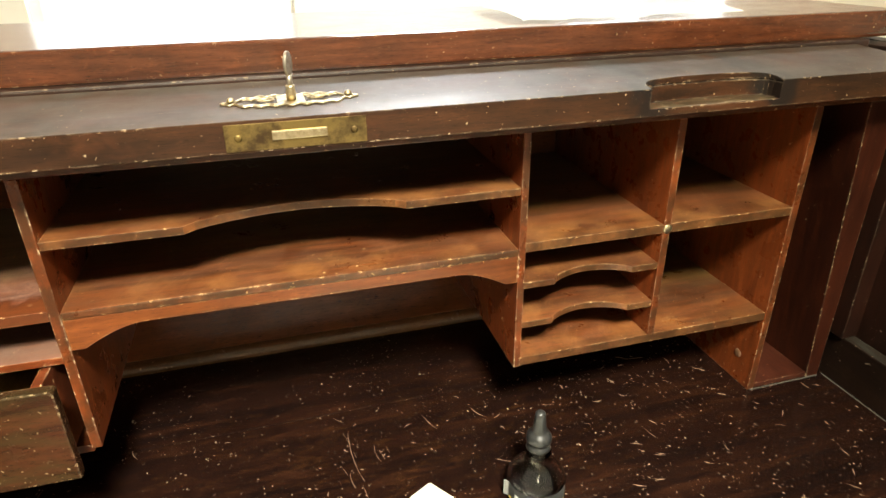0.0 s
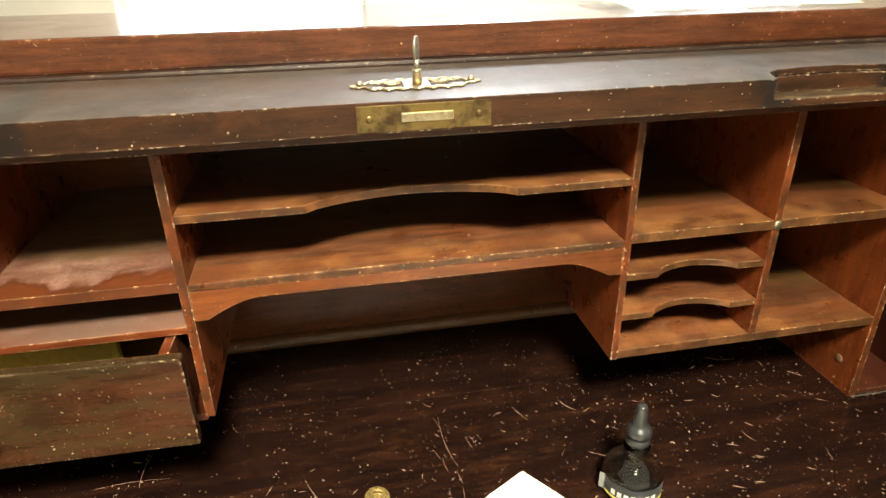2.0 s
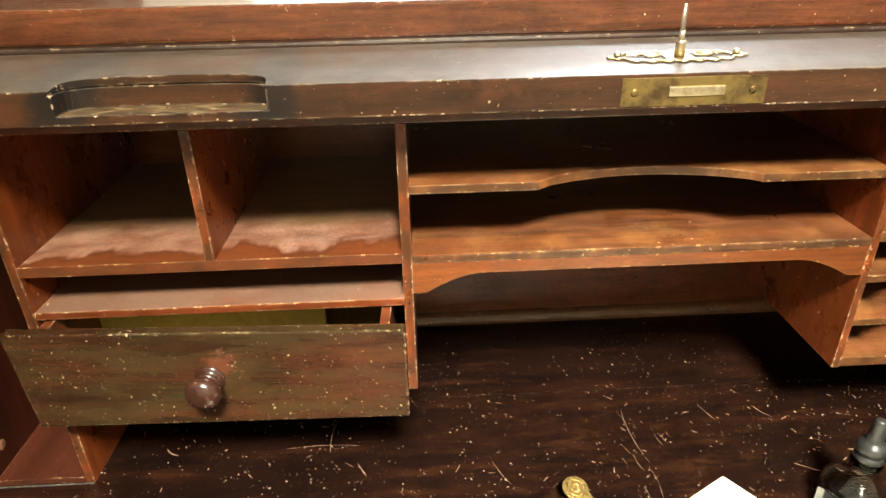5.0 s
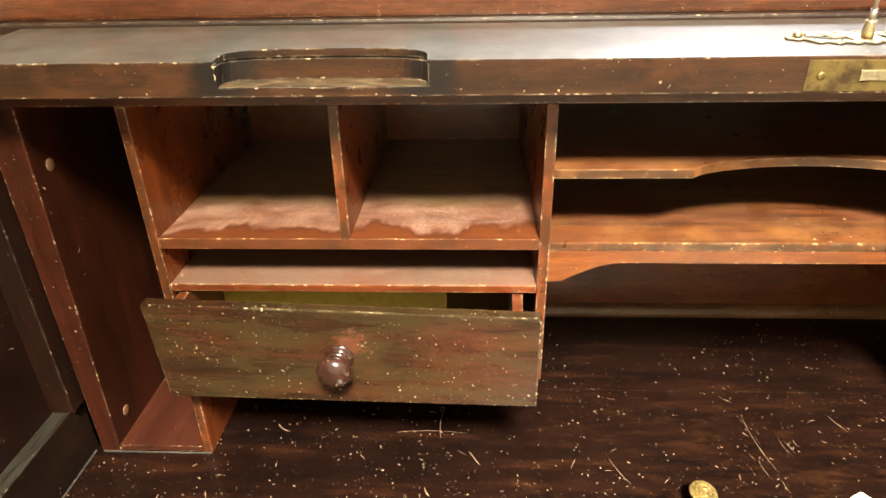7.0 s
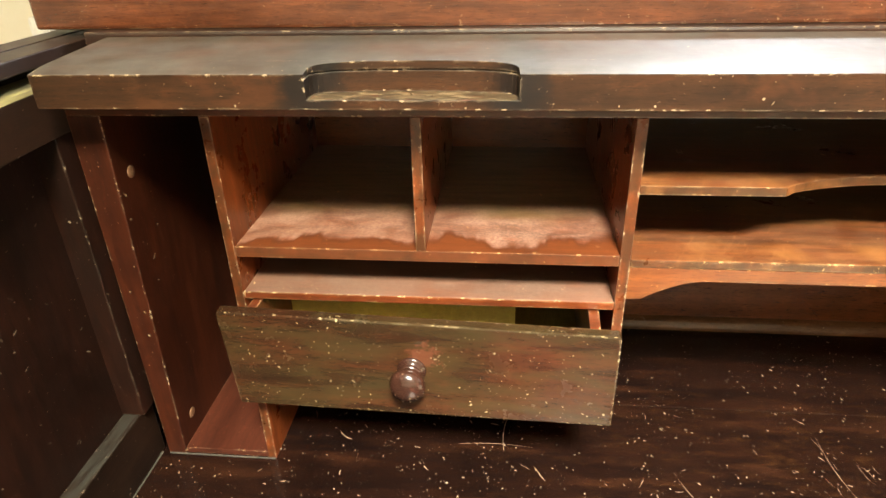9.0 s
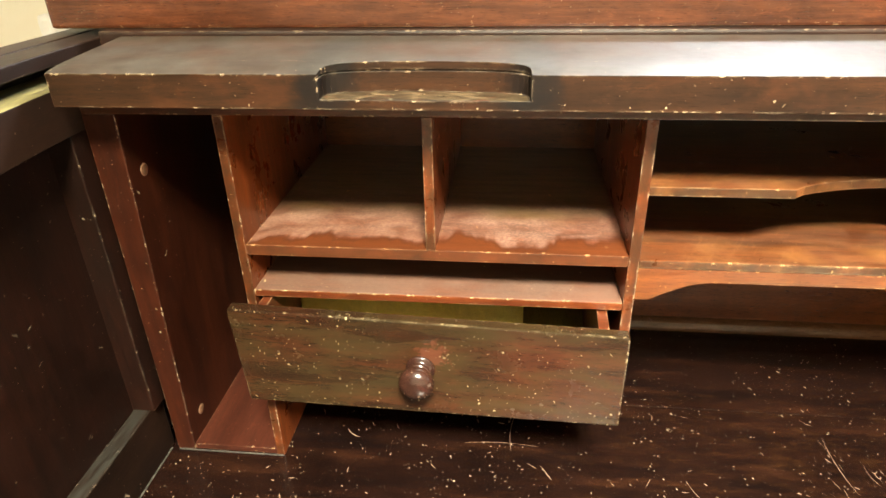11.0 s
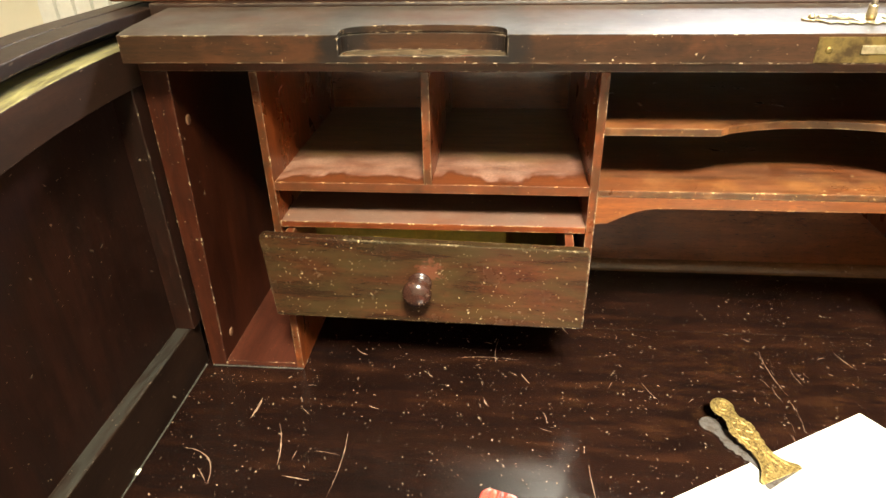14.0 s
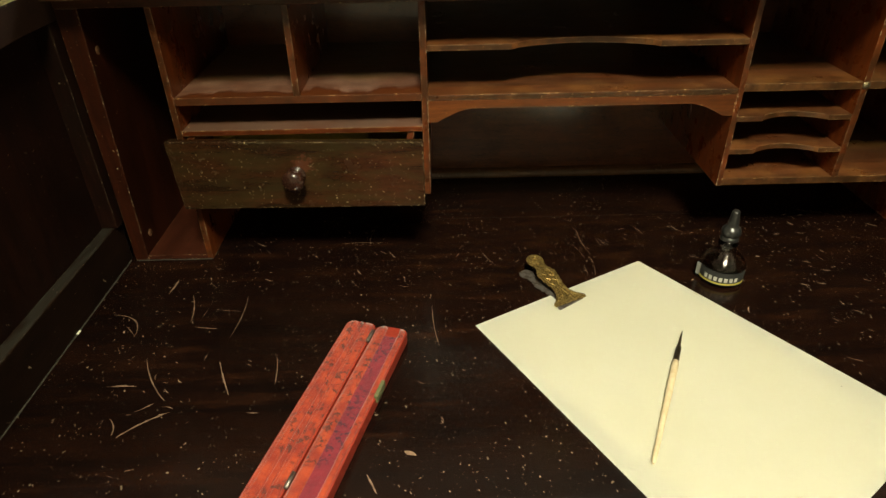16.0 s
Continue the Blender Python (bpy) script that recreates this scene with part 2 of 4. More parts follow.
M_TRACK = wood("dark_track_mahogany", (0.008, 0.004, 0.003), (0.026, 0.010, 0.006), "y", 0.42, 0.5, (0.34, 0.25, 0.17), 0.3)


def top_dust(t, p, color, r, tone=(0.024, 0.021, 0.017)):
    """Grey dust that has settled on the upward faces."""
    g = t.node("ShaderNodeNewGeometry")
    sep = t.node("ShaderNodeSeparateXYZ")
    t.put(sep, i0=g.outputs["Normal"])
    f = t.math("MULTIPLY", t.step(sep.outputs[2], 0.6, 0.9), t.step(t.noise(t.mapped(p, (4, 0.5, 4)), 60, 6, 0.75), 0.34, 0.62, 0.10, 0.95))
    return t.mix(f, color, rgb(*tone)), t.math("ADD", r, t.math("MULTIPLY", f, 0.4))


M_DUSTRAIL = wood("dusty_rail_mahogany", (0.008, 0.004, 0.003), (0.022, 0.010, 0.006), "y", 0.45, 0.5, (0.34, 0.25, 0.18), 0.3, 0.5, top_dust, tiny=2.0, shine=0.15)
M_TRACK_DUST = wood("dusty_track_mahogany", (0.012, 0.006, 0.004), (0.035, 0.014, 0.008), "y", 0.40, 0.5, (0.34, 0.25, 0.17), 0.3, 0.5, lambda t, p, c, r: top_dust(t, p, c, r, (0.22, 0.185, 0.070)))
M_RED_X = wood("red_mahogany_shelf", RED_D, RED_L, "x", 0.36, 1.2, (0.64, 0.46, 0.25), 0.45, edging=0.6, tiny=1.3)
M_RED_Z = wood("red_mahogany_divider", (0.085, 0.0175, 0.0050), (0.26, 0.058, 0.0130), "z", 0.28, 1.7, (0.56, 0.41, 0.26), 0.6, tiny=1.8, edging=0.85)
M_UPRIGHT = wood("dark_red_upright", (0.016, 0.0042, 0.0025), (0.056, 0.0120, 0.0046), "z", 0.34, 1.5, (0.46, 0.34, 0.21), 0.35, tiny=1.9, shine=0.35)
M_DUST_SHADE = wood("dusty_mahogany_shelf_shade_tint", RED_D, RED_L, "x", 0.36, 0.9, (0.50, 0.28, 0.12), 0.2, 0.5, dusty(0.12, 0.75), edging=0.5)
M_DUSTL_SHADE = wood("lightly_dusty_shelf_shade_tint", (0.033, 0.0086, 0.0034), (0.142, 0.039, 0.0110), "x", 0.28, 1.0, (0.52, 0.34, 0.16), 0.5, 0.5, dusty(0.0, 0.18, False), edging=0.8, streak=(0.34, 0.66), tiny=1.5)


def grey_film(t, p, color, r):
    """An even film of grey-brown dust."""
    f = t.math("MULTIPLY", t.step(t.noise(p, 26, 6, 0.7), 0.25, 0.7, 0.30, 0.68), t.step(t.noise(p, 480, 3, 0.7), 0.3, 0.7, 0.7, 1.0))
    sep = t.node("ShaderNodeSeparateXYZ")
    t.put(sep, i0=t.node("ShaderNodeNewGeometry").outputs["Normal"])
    f = t.math("MULTIPLY", f, t.step(sep.outputs[2], 0.5, 0.9))
    return t.mix(f, color, rgb(0.185, 0.120, 0.090)), t.math("ADD", r, t.math("MULTIPLY", f, 0.3))


M_GREY = wood("grey_dusted_shelf", RED_D, RED_L, "x", 0.30, 1.3, (0.58, 0.42, 0.22), 0.5, 0.5, grey_film, tiny=1.6)
M_APRON = wood("orange_mahogany_apron", (0.060, 0.0155, 0.0045), (0.165, 0.047, 0.0120), "x", 0.30, 1.1, (0.55, 0.32, 0.13), 0.3)
M_BACK = wood("back_mahogany", (0.075, 0.020, 0.007), (0.18, 0.055, 0.017), "x", 0.13, 0.0, (0.4, 0.25, 0.12), 0.0, streak=(0.1, 0.9), shine=0.8, coat=0.5)
M_SLOT = wood("dusty_red_slot_floor", (0.026, 0.0070, 0.0042), (0.070, 0.0180, 0.0095), "y", 0.34, 1.0, (0.45, 0.28, 0.16), 0.4, tiny=2.0, shine=0.3)
M_BEAD = wood("bead_mahogany", (0.08, 0.034, 0.015), (0.19, 0.085, 0.036), "x", 0.22, 0.0, marks=0.3)
M_BAR = wood("lift_rail_mahogany", (0.014, 0.0072, 0.0045), (0.056, 0.0215, 0.0090), "x", 0.45, 1.0, (0.50, 0.36, 0.23), 0.4, 0.5, thin_dust, tiny=2.6, shine=0.17, round_specks=0.6)
M_STRIP = wood("dark_strip_mahogany", (0.010, 0.005, 0.004), (0.034, 0.012, 0.007), "x", 0.40, 0.8, (0.45, 0.32, 0.20), 0.3, tiny=1.7)
M_TOP = wood("top_mahogany", (0.038, 0.012, 0.006), (0.125, 0.035, 0.014), "x", 0.15, 0.9, (0.5, 0.32, 0.18), 0.35, 0.7, tiny=2.6, shine=0.5)
M_DRAWER = wood("drawer_front_mahogany", (0.011, 0.0055, 0.003), (0.062, 0.020, 0.0078), "x", 0.24, 1.3, (0.42, 0.31, 0.18), 2.0, 0.5, drawer_wear, tiny=2.0, streak=(0.24, 0.80), round_specks=0.3)
M_RAW = wood("pale_drawer_wood", (0.50, 0.38, 0.11), (0.68, 0.54, 0.19), "y", 0.6, 0.0)


def grip_wear(t, p, color, r):
    """Rubbed bare and scratched along the front, dark and greasy behind."""
    bare = t.step(t.noise(t.mapped(p, (1, 2.5, 1)), 70, 6, 0.75, 0.8), 0.47, 0.62, 0.0, 0.8)
    color = t.mix(bare, color, rgb(0.20, 0.135, 0.075))
    red = t.step(t.noise(t.mapped(p, (0.6, 3.0, 1), (0, 0, 0.6), (3, 0, 0)), 110, 4, 0.7), 0.58, 0.66, 0.0, 0.8)
    return t.mix(red, color, rgb(0.14, 0.032, 0.014)), r


M_WORN = wood("rubbed_grip_wood", (0.012, 0.008, 0.005), (0.060, 0.038, 0.020), "x", 0.30, 0.0, (0.62, 0.52, 0.34), 1.6, 0.6, grip_wear)
M_KNOB = wood("turned_knob_wood", (0.014, 0.006, 0.004), (0.046, 0.016, 0.010), "y", 0.22, 0.0, (0.35, 0.24, 0.16), 0.8, tiny=2.0, coat=0.4)


def metal(name, base, dirt, rough=0.35, metallic=1.0, scale=90, relief=0.25):
    m, nt, b = material(name)
    t = Tree(nt)
    p = t.position()
    f = t.step(t.noise(p, scale, 5, 0.65), 0.40, 0.68)
    t.put(b, Base_Color=t.mix(f, rgb(*base), rgb(*dirt)), Metallic=metallic, Roughness=t.math("ADD", rough, t.math("MULTIPLY", f, 0.25)),
          Normal=t.bump(t.noise(p, 2 * scale, 4), relief, 0.0006))
    return m


M_BRASS = metal("tarnished_brass", (0.60, 0.52, 0.36), (0.28, 0.21, 0.11), 0.30)
M_PLATE = metal("worn_brass_plate", (0.21, 0.145, 0.050), (0.050, 0.028, 0.012), 0.38, 0.85, 50)
M_CLIP = metal("old_gilt_brass", (0.40, 0.28, 0.10), (0.11, 0.065, 0.022), 0.36, 0.9, 420, 1.0)
M_STEEL = metal("dull_grey_steel", (0.22, 0.19, 0.17), (0.10, 0.075, 0.06), 0.45, 0.8, 120)
M_KEY = metal("old_steel_key", (0.40, 0.36, 0.30), (0.18, 0.13, 0.09), 0.38, 0.9, 150)
M_NIB = metal("dark_bronze_nib", (0.10, 0.075, 0.05), (0.04, 0.03, 0.02), 0.35, 0.9, 200)


def plain(name, a, b_, rough=0.6, scale=40, bump=0.15, sheen=0.0):
    m, nt, b = material(name)
    t = Tree(nt)
    p = t.position()
    f = t.noise(p, scale, 5, 0.6)
    t.put(b, Base_Color=t.mix(t.step(f, 0.35, 0.7), rgb(*a), rgb(*b_)), Roughness=rough, Sheen_Weight=sheen, Normal=t.bump(t.noise(p, 8 * scale, 4), bump, 0.0005))
    return m


M_PAPER = plain("cream_paper", (0.86, 0.83, 0.68), (0.88, 0.85, 0.71), 0.75, 8, 0.04)
M_CLOTH = plain("white_cloth", (0.82, 0.81, 0.77), (0.74, 0.73, 0.69), 0.9, 60, 0.4, 0.3)
M_WALL = plain("cream_plaster", (0.80, 0.75, 0.62), (0.77, 0.72, 0.59), 0.85, 6, 0.1)
M_DIMWALL = plain("brown_beige_plaster", (0.76, 0.71, 0.61), (0.72, 0.67, 0.57), 0.85, 6, 0.1)
M_CEIL = plain("white_ceiling_paint", (0.80, 0.79, 0.76), (0.77, 0.76, 0.73), 0.9, 5, 0.05)
M_FLOOR = wood("floorboards", (0.22, 0.14, 0.08), (0.38, 0.25, 0.15), "y", 0.4, 0.0)
M_WHITE = plain("white_painted_wood", (0.80, 0.79, 0.76), (0.76, 0.75, 0.72), 0.5, 20, 0.05)


def velvet(name, a, b_, stain, lo, hi):
    """Matted old velvet with dark rubbed spots."""
    m, nt, b = material(name)
    t = Tree(nt)
    p = t.position()
    nap = t.noise(p, 420, 4, 0.7)
    patch = t.noise(p, 55, 5, 0.65, 0.4)
    color = t.mix(t.step(patch, 0.35, 0.65), rgb(*a), rgb(*b_))
    color = t.mix(t.step(nap, 0.35, 0.7, 0.0, 0.35), color, rgb(*a))
    spots = t.math("MULTIPLY", t.step(t.noise(p, 160, 4, 0.7), lo, hi), t.step(t.noise(t.mapped(p, loc=(2, 0, 1)), 24, 2), 0.40, 0.60))
    color = t.mix(t.math("MULTIPLY", spots, 0.85), color, rgb(*stain))
    t.put(b, Base_Color=color, Roughness=0.9, Sheen_Weight=0.25, Normal=t.bump(t.math("ADD", nap, patch), 0.9, 0.0008))
    return m


M_CASE = velvet("red_velvet_lining", (0.23, 0.017, 0.007), (0.42, 0.050, 0.013), (0.045, 0.010, 0.008), 0.52, 0.60)
M_CASE_DK = velvet("crimson_velvet_groove", (0.15, 0.007, 0.018), (0.22, 0.011, 0.024), (0.03, 0.006, 0.018), 0.50, 0.60)
M_CASE_OUT = plain("red_leatherette", (0.30, 0.028, 0.013), (0.20, 0.020, 0.011), 0.55, 150, 0.5)
M_VERDI = plain("green_brass_corrosion", (0.09, 0.11, 0.045), (0.16, 0.13, 0.06), 0.7, 300, 0.5)
M_RUBBER = plain("grey_black_stopper", (0.013, 0.013, 0.0125), (0.028, 0.027, 0.026), 0.28, 120, 0.1)
M_PLUG = plain("pale_plug_wood", (0.16, 0.075, 0.040), (0.24, 0.12, 0.07), 0.5, 200, 0.2)
M_DUSTLINE = plain("grey_joint_dust", (0.022, 0.018, 0.015), (0.075, 0.062, 0.050), 0.9, 260, 0.4)
M_PENWOOD = plain("pale_penholder_wood", (0.66, 0.54, 0.36), (0.56, 0.43, 0.26), 0.45, 90, 0.1)
M_BLACK = plain("black_label_paper", (0.018, 0.018, 0.017), (0.03, 0.03, 0.028), 0.6, 120, 0.05)
M_YELLOW = plain("yellow_label_band", (0.55, 0.45, 0.08), (0.48, 0.38, 0.07), 0.6, 120, 0.05)
M_LABELBACK = plain("grey_label_back", (0.16, 0.155, 0.14), (0.22, 0.21, 0.19), 0.7, 120, 0.05)
M_LETTER = plain("white_label_print", (0.40, 0.39, 0.35), (0.55, 0.53, 0.48), 0.6, 120, 0.02)
M_SCRATCH = plain("bare_scratched_wood", (0.24, 0.145, 0.095), (0.085, 0.046, 0.030), 0.65, 320, 0.2)
M_DARKWOOD = wood("dark_far_wood", (0.03, 0.015, 0.008), (0.07, 0.032, 0.015), "z", 0.4, 0.0)

M_GLASS, _nt, _b = material("clear_bottle_glass")
_b.inputs["Base Color"].default_value = rgb(0.95, 0.97, 0.96)
_b.inputs["Transmission Weight"].default_value = 1.0
_b.inputs["Roughness"].default_value = 0.02
_b.inputs["IOR"].default_value = 1.48
M_INK, _nt, _b = material("black_ink")
_b.inputs["Base Color"].default_value = rgb(0.012, 0.012, 0.014)
_b.inputs["Roughness"].default_value = 0.12
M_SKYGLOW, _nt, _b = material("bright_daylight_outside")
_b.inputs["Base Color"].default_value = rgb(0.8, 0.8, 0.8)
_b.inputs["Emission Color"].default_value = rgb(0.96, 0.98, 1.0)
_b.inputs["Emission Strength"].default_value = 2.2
M_DIFFUSER, _nt, _b = material("lit_lamp_diffuser")
_b.inputs["Base Color"].default_value = rgb(0.8, 0.78, 0.72)
_b.inputs["Emission Color"].default_value = rgb(1.0, 0.85, 0.62)
_b.inputs["Emission Strength"].default_value = 3.0


# ---- mesh helpers ----
def thing(name, place, label, category, group=""):
    ob = new(name)
    ob.location = place
    ob.empty_display_size = 0.02
    return tagged(ob, label, category, group)


def part(name, bm, mat, parent=None, label="", smooth=False):
    bmesh.ops.recalc_face_normals(bm, faces=bm.faces)
    me = bpy.data.meshes.new(name)
    bm.to_mesh(me)
    bm.free()
    me.materials.append(mat)
    if smooth:
        me.polygons.foreach_set("use_smooth", [True] * len(me.polygons))
    ob = new(name, me)
    if parent is not None:
        ob.parent = parent
        if parent.type == "EMPTY":
            ob.matrix_parent_inverse = Matrix.Translation(-parent.location)
    return tagged(ob, label)


def soften(bm, width, segs=2):
    if width > 0:
        sharp = [e for e in bm.edges if len(e.link_faces) == 2 and e.calc_face_angle(0) > 0.6]
        bmesh.ops.bevel(bm, geom=sharp, offset=width, segments=segs, affect="EDGES", profile=0.6, clamp_overlap=True)
    return bm


def box(x0, x1, y0, y1, z0, z1, bevel=0.0006, bm=None):
    own = bm is None
    b = bmesh.new()
    bmesh.ops.create_cube(b, size=1, matrix=Matrix.LocRotScale(((x0 + x1) / 2, (y0 + y1) / 2, (z0 + z1) / 2), None, (x1 - x0, y1 - y0, z1 - z0)))
    soften(b, bevel)
    if own:
        return b
    add(bm, b)
    return bm


def add(bm, other):
    me = bpy.data.meshes.new("scratch")
    other.to_mesh(me)
    other.free()
    bm.from_mesh(me)
    bpy.data.meshes.remove(me)
    return bm


def prism(outline, lo, hi, axis="z", bevel=0.0):
    """A flat outline pushed from lo to hi along an axis. The outline gives the other two coordinates in the order x, y, z."""
    def at(a, b, c):
        return {"z": (a, b, c), "y": (a, c, b), "x": (c, a, b)}[axis]
    bm = bmesh.new()
    low = [bm.verts.new(at(a, b, lo)) for a, b in outline]
    high = [bm.verts.new(at(a, b, hi)) for a, b in outline]
    bm.faces.new(low)
    bm.faces.new(high[::-1])
    n = len(outline)
    for i in range(n):
        bm.faces.new((low[i], high[i], high[(i + 1) % n], low[(i + 1) % n]))
    bmesh.ops.recalc_face_normals(bm, faces=bm.faces)
    return soften(bm, bevel)


def carve(bm, cutter):
    """Cuts one closed mesh out of another."""
    obs = []
    for b in (bm, cutter):
        bmesh.ops.recalc_face_normals(b, faces=b.faces)
        me = bpy.data.meshes.new("blank")
        b.to_mesh(me)
        b.free()
        obs.append(new("blank", me))
    cut = obs[0].modifiers.new("cut", "BOOLEAN")
    cut.object, cut.operation, cut.solver = obs[1], "DIFFERENCE", "EXACT"
    deps = bpy.context.evaluated_depsgraph_get()
    out = bmesh.new()
    out.from_mesh(obs[0].evaluated_get(deps).to_mesh())
    for ob in obs:
        me = ob.data
        bpy.data.objects.remove(ob)
        bpy.data.meshes.remove(me)
    return out


def lathe(profile, m=Matrix(), steps=40):
    """A closed turned body from (radius, height) pairs round the z axis."""
    bm = bmesh.new()
    rings = []
    for r, h in profile:
        if r < 1e-5:
            rings.append([bm.verts.new((0, 0, h))])
        else:
            rings.append([bm.verts.new((r * math.cos(2 * math.pi * k / steps), r * math.sin(2 * math.pi * k / steps), h)) for k in range(steps)])
    for a, b in zip(rings, rings[1:]):
        for k in range(steps):
            q = [a[k % len(a)], a[(k + 1) % steps % len(a)], b[(k + 1) % steps % len(b)], b[k % len(b)]]
            q = list(dict.fromkeys(q))
            if len(q) > 2:
                bm.faces.new(q)
    for ring in (rings[0], rings[-1]):
        if len(ring) > 2:
            bm.faces.new(ring)
    bmesh.ops.recalc_face_normals(bm, faces=bm.faces)
    bm.transform(m)
    return bm


def tube(points, radius, steps=8):
    """A round bar along a line of points."""
    bm = bmesh.new()
    pts = [Vector(p) for p in points]
    radii = radius if isinstance(radius, (list, tuple)) else [radius] * len(pts)
    rings = []
    for i, p in enumerate(pts):
        way = (pts[min(i + 1, len(pts) - 1)] - pts[max(i - 1, 0)]).normalized()
        side = way.cross(Vector((0, 0, 1)))
        side = side.normalized() if side.length > 1e-4 else Vector((1, 0, 0))
        up = side.cross(way)
        rings.append([bm.verts.new(p + radii[i] * (math.cos(2 * math.pi * k / steps) * side + math.sin(2 * math.pi * k / steps) * up)) for k in range(steps)])
    for a, b in zip(rings, rings[1:]):
        for k in range(steps):
            bm.faces.new((a[k], a[(k + 1) % steps], b[(k + 1) % steps], b[k]))
    bm.faces.new(rings[0])
    bm.faces.new(rings[-1])
    bmesh.ops.recalc_face_normals(bm, faces=bm.faces)
    return bm


# ---- the room ----
def room():
    x0, x1, y0, y1, h = -2.6, 2.8, -3.2, 2.0, 2.5
    floor = part("floor", box(x0 - 0.1, x1 + 0.1, y0 - 0.1, y1 + 0.1, -0.06, 0.0, 0), M_FLOOR)
    tagged(floor, "brown wooden floorboards under the desk", "floor", kind="structure")
    tagged(part("ceiling", box(x0 - 0.1, x1 + 0.1, y0 - 0.1, y1 + 0.1, h, h + 0.1, 0), M_CEIL), "white painted ceiling of the room", "ceiling", kind="structure")
    for name, b in (("wall_west", box(x0 - 0.1, x0, y0, y1, 0, h, 0)), ("wall_south", box(x0 - 0.1, x1 + 0.1, y0 - 0.1, y0, 0, h, 0))):
        tagged(part(name, b, M_DIMWALL), "pale beige plastered wall of the room", "wall", kind="structure")
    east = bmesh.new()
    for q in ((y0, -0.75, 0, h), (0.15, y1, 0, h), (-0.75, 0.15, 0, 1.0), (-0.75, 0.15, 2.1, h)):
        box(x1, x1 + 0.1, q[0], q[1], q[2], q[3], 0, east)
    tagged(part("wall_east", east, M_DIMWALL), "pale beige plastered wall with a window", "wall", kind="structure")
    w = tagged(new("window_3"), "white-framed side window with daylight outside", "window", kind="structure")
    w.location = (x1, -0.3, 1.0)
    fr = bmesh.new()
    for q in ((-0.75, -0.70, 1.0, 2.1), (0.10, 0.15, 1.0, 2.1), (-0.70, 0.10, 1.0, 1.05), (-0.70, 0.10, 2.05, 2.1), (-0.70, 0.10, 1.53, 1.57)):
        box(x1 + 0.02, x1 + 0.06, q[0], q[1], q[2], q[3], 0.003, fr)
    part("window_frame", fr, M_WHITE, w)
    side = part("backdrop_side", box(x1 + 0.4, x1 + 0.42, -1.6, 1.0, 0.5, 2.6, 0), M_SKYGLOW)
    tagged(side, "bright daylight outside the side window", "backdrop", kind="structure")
    # far wall with two window openings
    north = bmesh.new()
    wx = [(-0.70, 0.13), (1.12, 1.90)]
    edges = [x0 - 0.1, wx[0][0], wx[0][1], wx[1][0], wx[1][1], x1 + 0.1]
    for a, b in ((0, 1), (2, 3), (4, 5)):
        box(edges[a], edges[b], y1, y1 + 0.12, 0, h, 0, north)
    for a, b in wx:
        box(a, b, y1, y1 + 0.12, 0, 0.70, 0, north)
        box(a, b, y1, y1 + 0.12, 2.15, h, 0, north)
    tagged(part("wall_north", north, M_WALL), "cream plastered wall behind the desk", "wall", kind="structure")
    for k, (a, b) in enumerate(wx):
        w = tagged(new("window_%d" % (k + 1)), "bright white-framed window with daylight outside", "window", kind="structure")
        w.location = (a, y1, 0.70)
        fr = bmesh.new()
        for q in ((a, a + 0.04, 0.70, 2.15), (b - 0.04, b, 0.70, 2.15), (a + 0.04, b - 0.04, 0.70, 0.74), (a + 0.04, b - 0.04, 2.11, 2.15)):
            box(q[0], q[1], y1 + 0.02, y1 + 0.07, q[2], q[3], 0.003, fr)
        part("window_frame", fr, M_WHITE, w)
        part("window_sill", box(a - 0.03, b + 0.03, y1 - 0.03, y1 + 0.02, 0.672, 0.70, 0.004), M_WHITE, w)
    back = part("backdrop", box(-1.4, 2.6, y1 + 0.6, y1 + 0.62, 0.3, 2.6, 0), M_SKYGLOW)
    tagged(back, "bright overcast daylight outside the windows", "backdrop", kind="structure")
    # both fixtures are out of view; the far one houses the added lamp
    for place in (LAMP_A, FILL_B):
        s = 0.21
        lamp = thing("ceiling_light", (place[0], place[1], h), "unseen square white ceiling light with a lit diffuser", "ceiling light", "ceiling lights")
        fr = bmesh.new()
        x, y = place[0], place[1]
        for q in ((x - s - 0.02, x - s, y - s - 0.02, y + s + 0.02), (x + s, x + s + 0.02, y - s - 0.02, y + s + 0.02), (x - s, x + s, y - s - 0.02, y - s), (x - s, x + s, y + s, y + s + 0.02)):
            box(q[0], q[1], q[2], q[3], h - 0.06, h, 0.002, fr)
        part("frame", fr, M_WHITE, lamp)
        part("diffuser", box(x - s, x + s, y - s, y + s, h - 0.05, h - 0.04, 0), M_DIFFUSER, lamp, "glowing white diffuser")

    cab = thing("far_cabinet", (-1.22, 1.82, 0.0), "dark wooden cabinet standing against the far wall", "cabinet")
    part("body", box(-1.42, -1.07, 1.70, 1.98, 0.0, 1.45, 0.006), M_DARKWOOD, cab)
    part("door", box(-1.40, -1.09, 1.685, 1.70, 0.06, 1.39, 0.004), M_DARKWOOD, cab)
    rad = thing("radiator", (-1.72, 1.92, 0.0), "white painted column radiator below the far wall", "radiator")
    for k in range(6):
        x = -1.955 + 0.072 * k
        part("column", box(x, x + 0.069, 1.86, 1.97, 0.0, 0.85, 0.022), M_WHITE, rad)
    part("top_tube", tube([(-1.93, 1.915, 0.70), (-1.55, 1.915, 0.70)], 0.02, 10), M_WHITE, rad, "", True)


room()

# ---- the desk ----
XL, XR = -0.511, 0.499          # inner faces of the two sides
ZD, ZT = 0.75, 1.034            # desktop, underside of the pigeonhole top
YB = 0.210                      # back panel
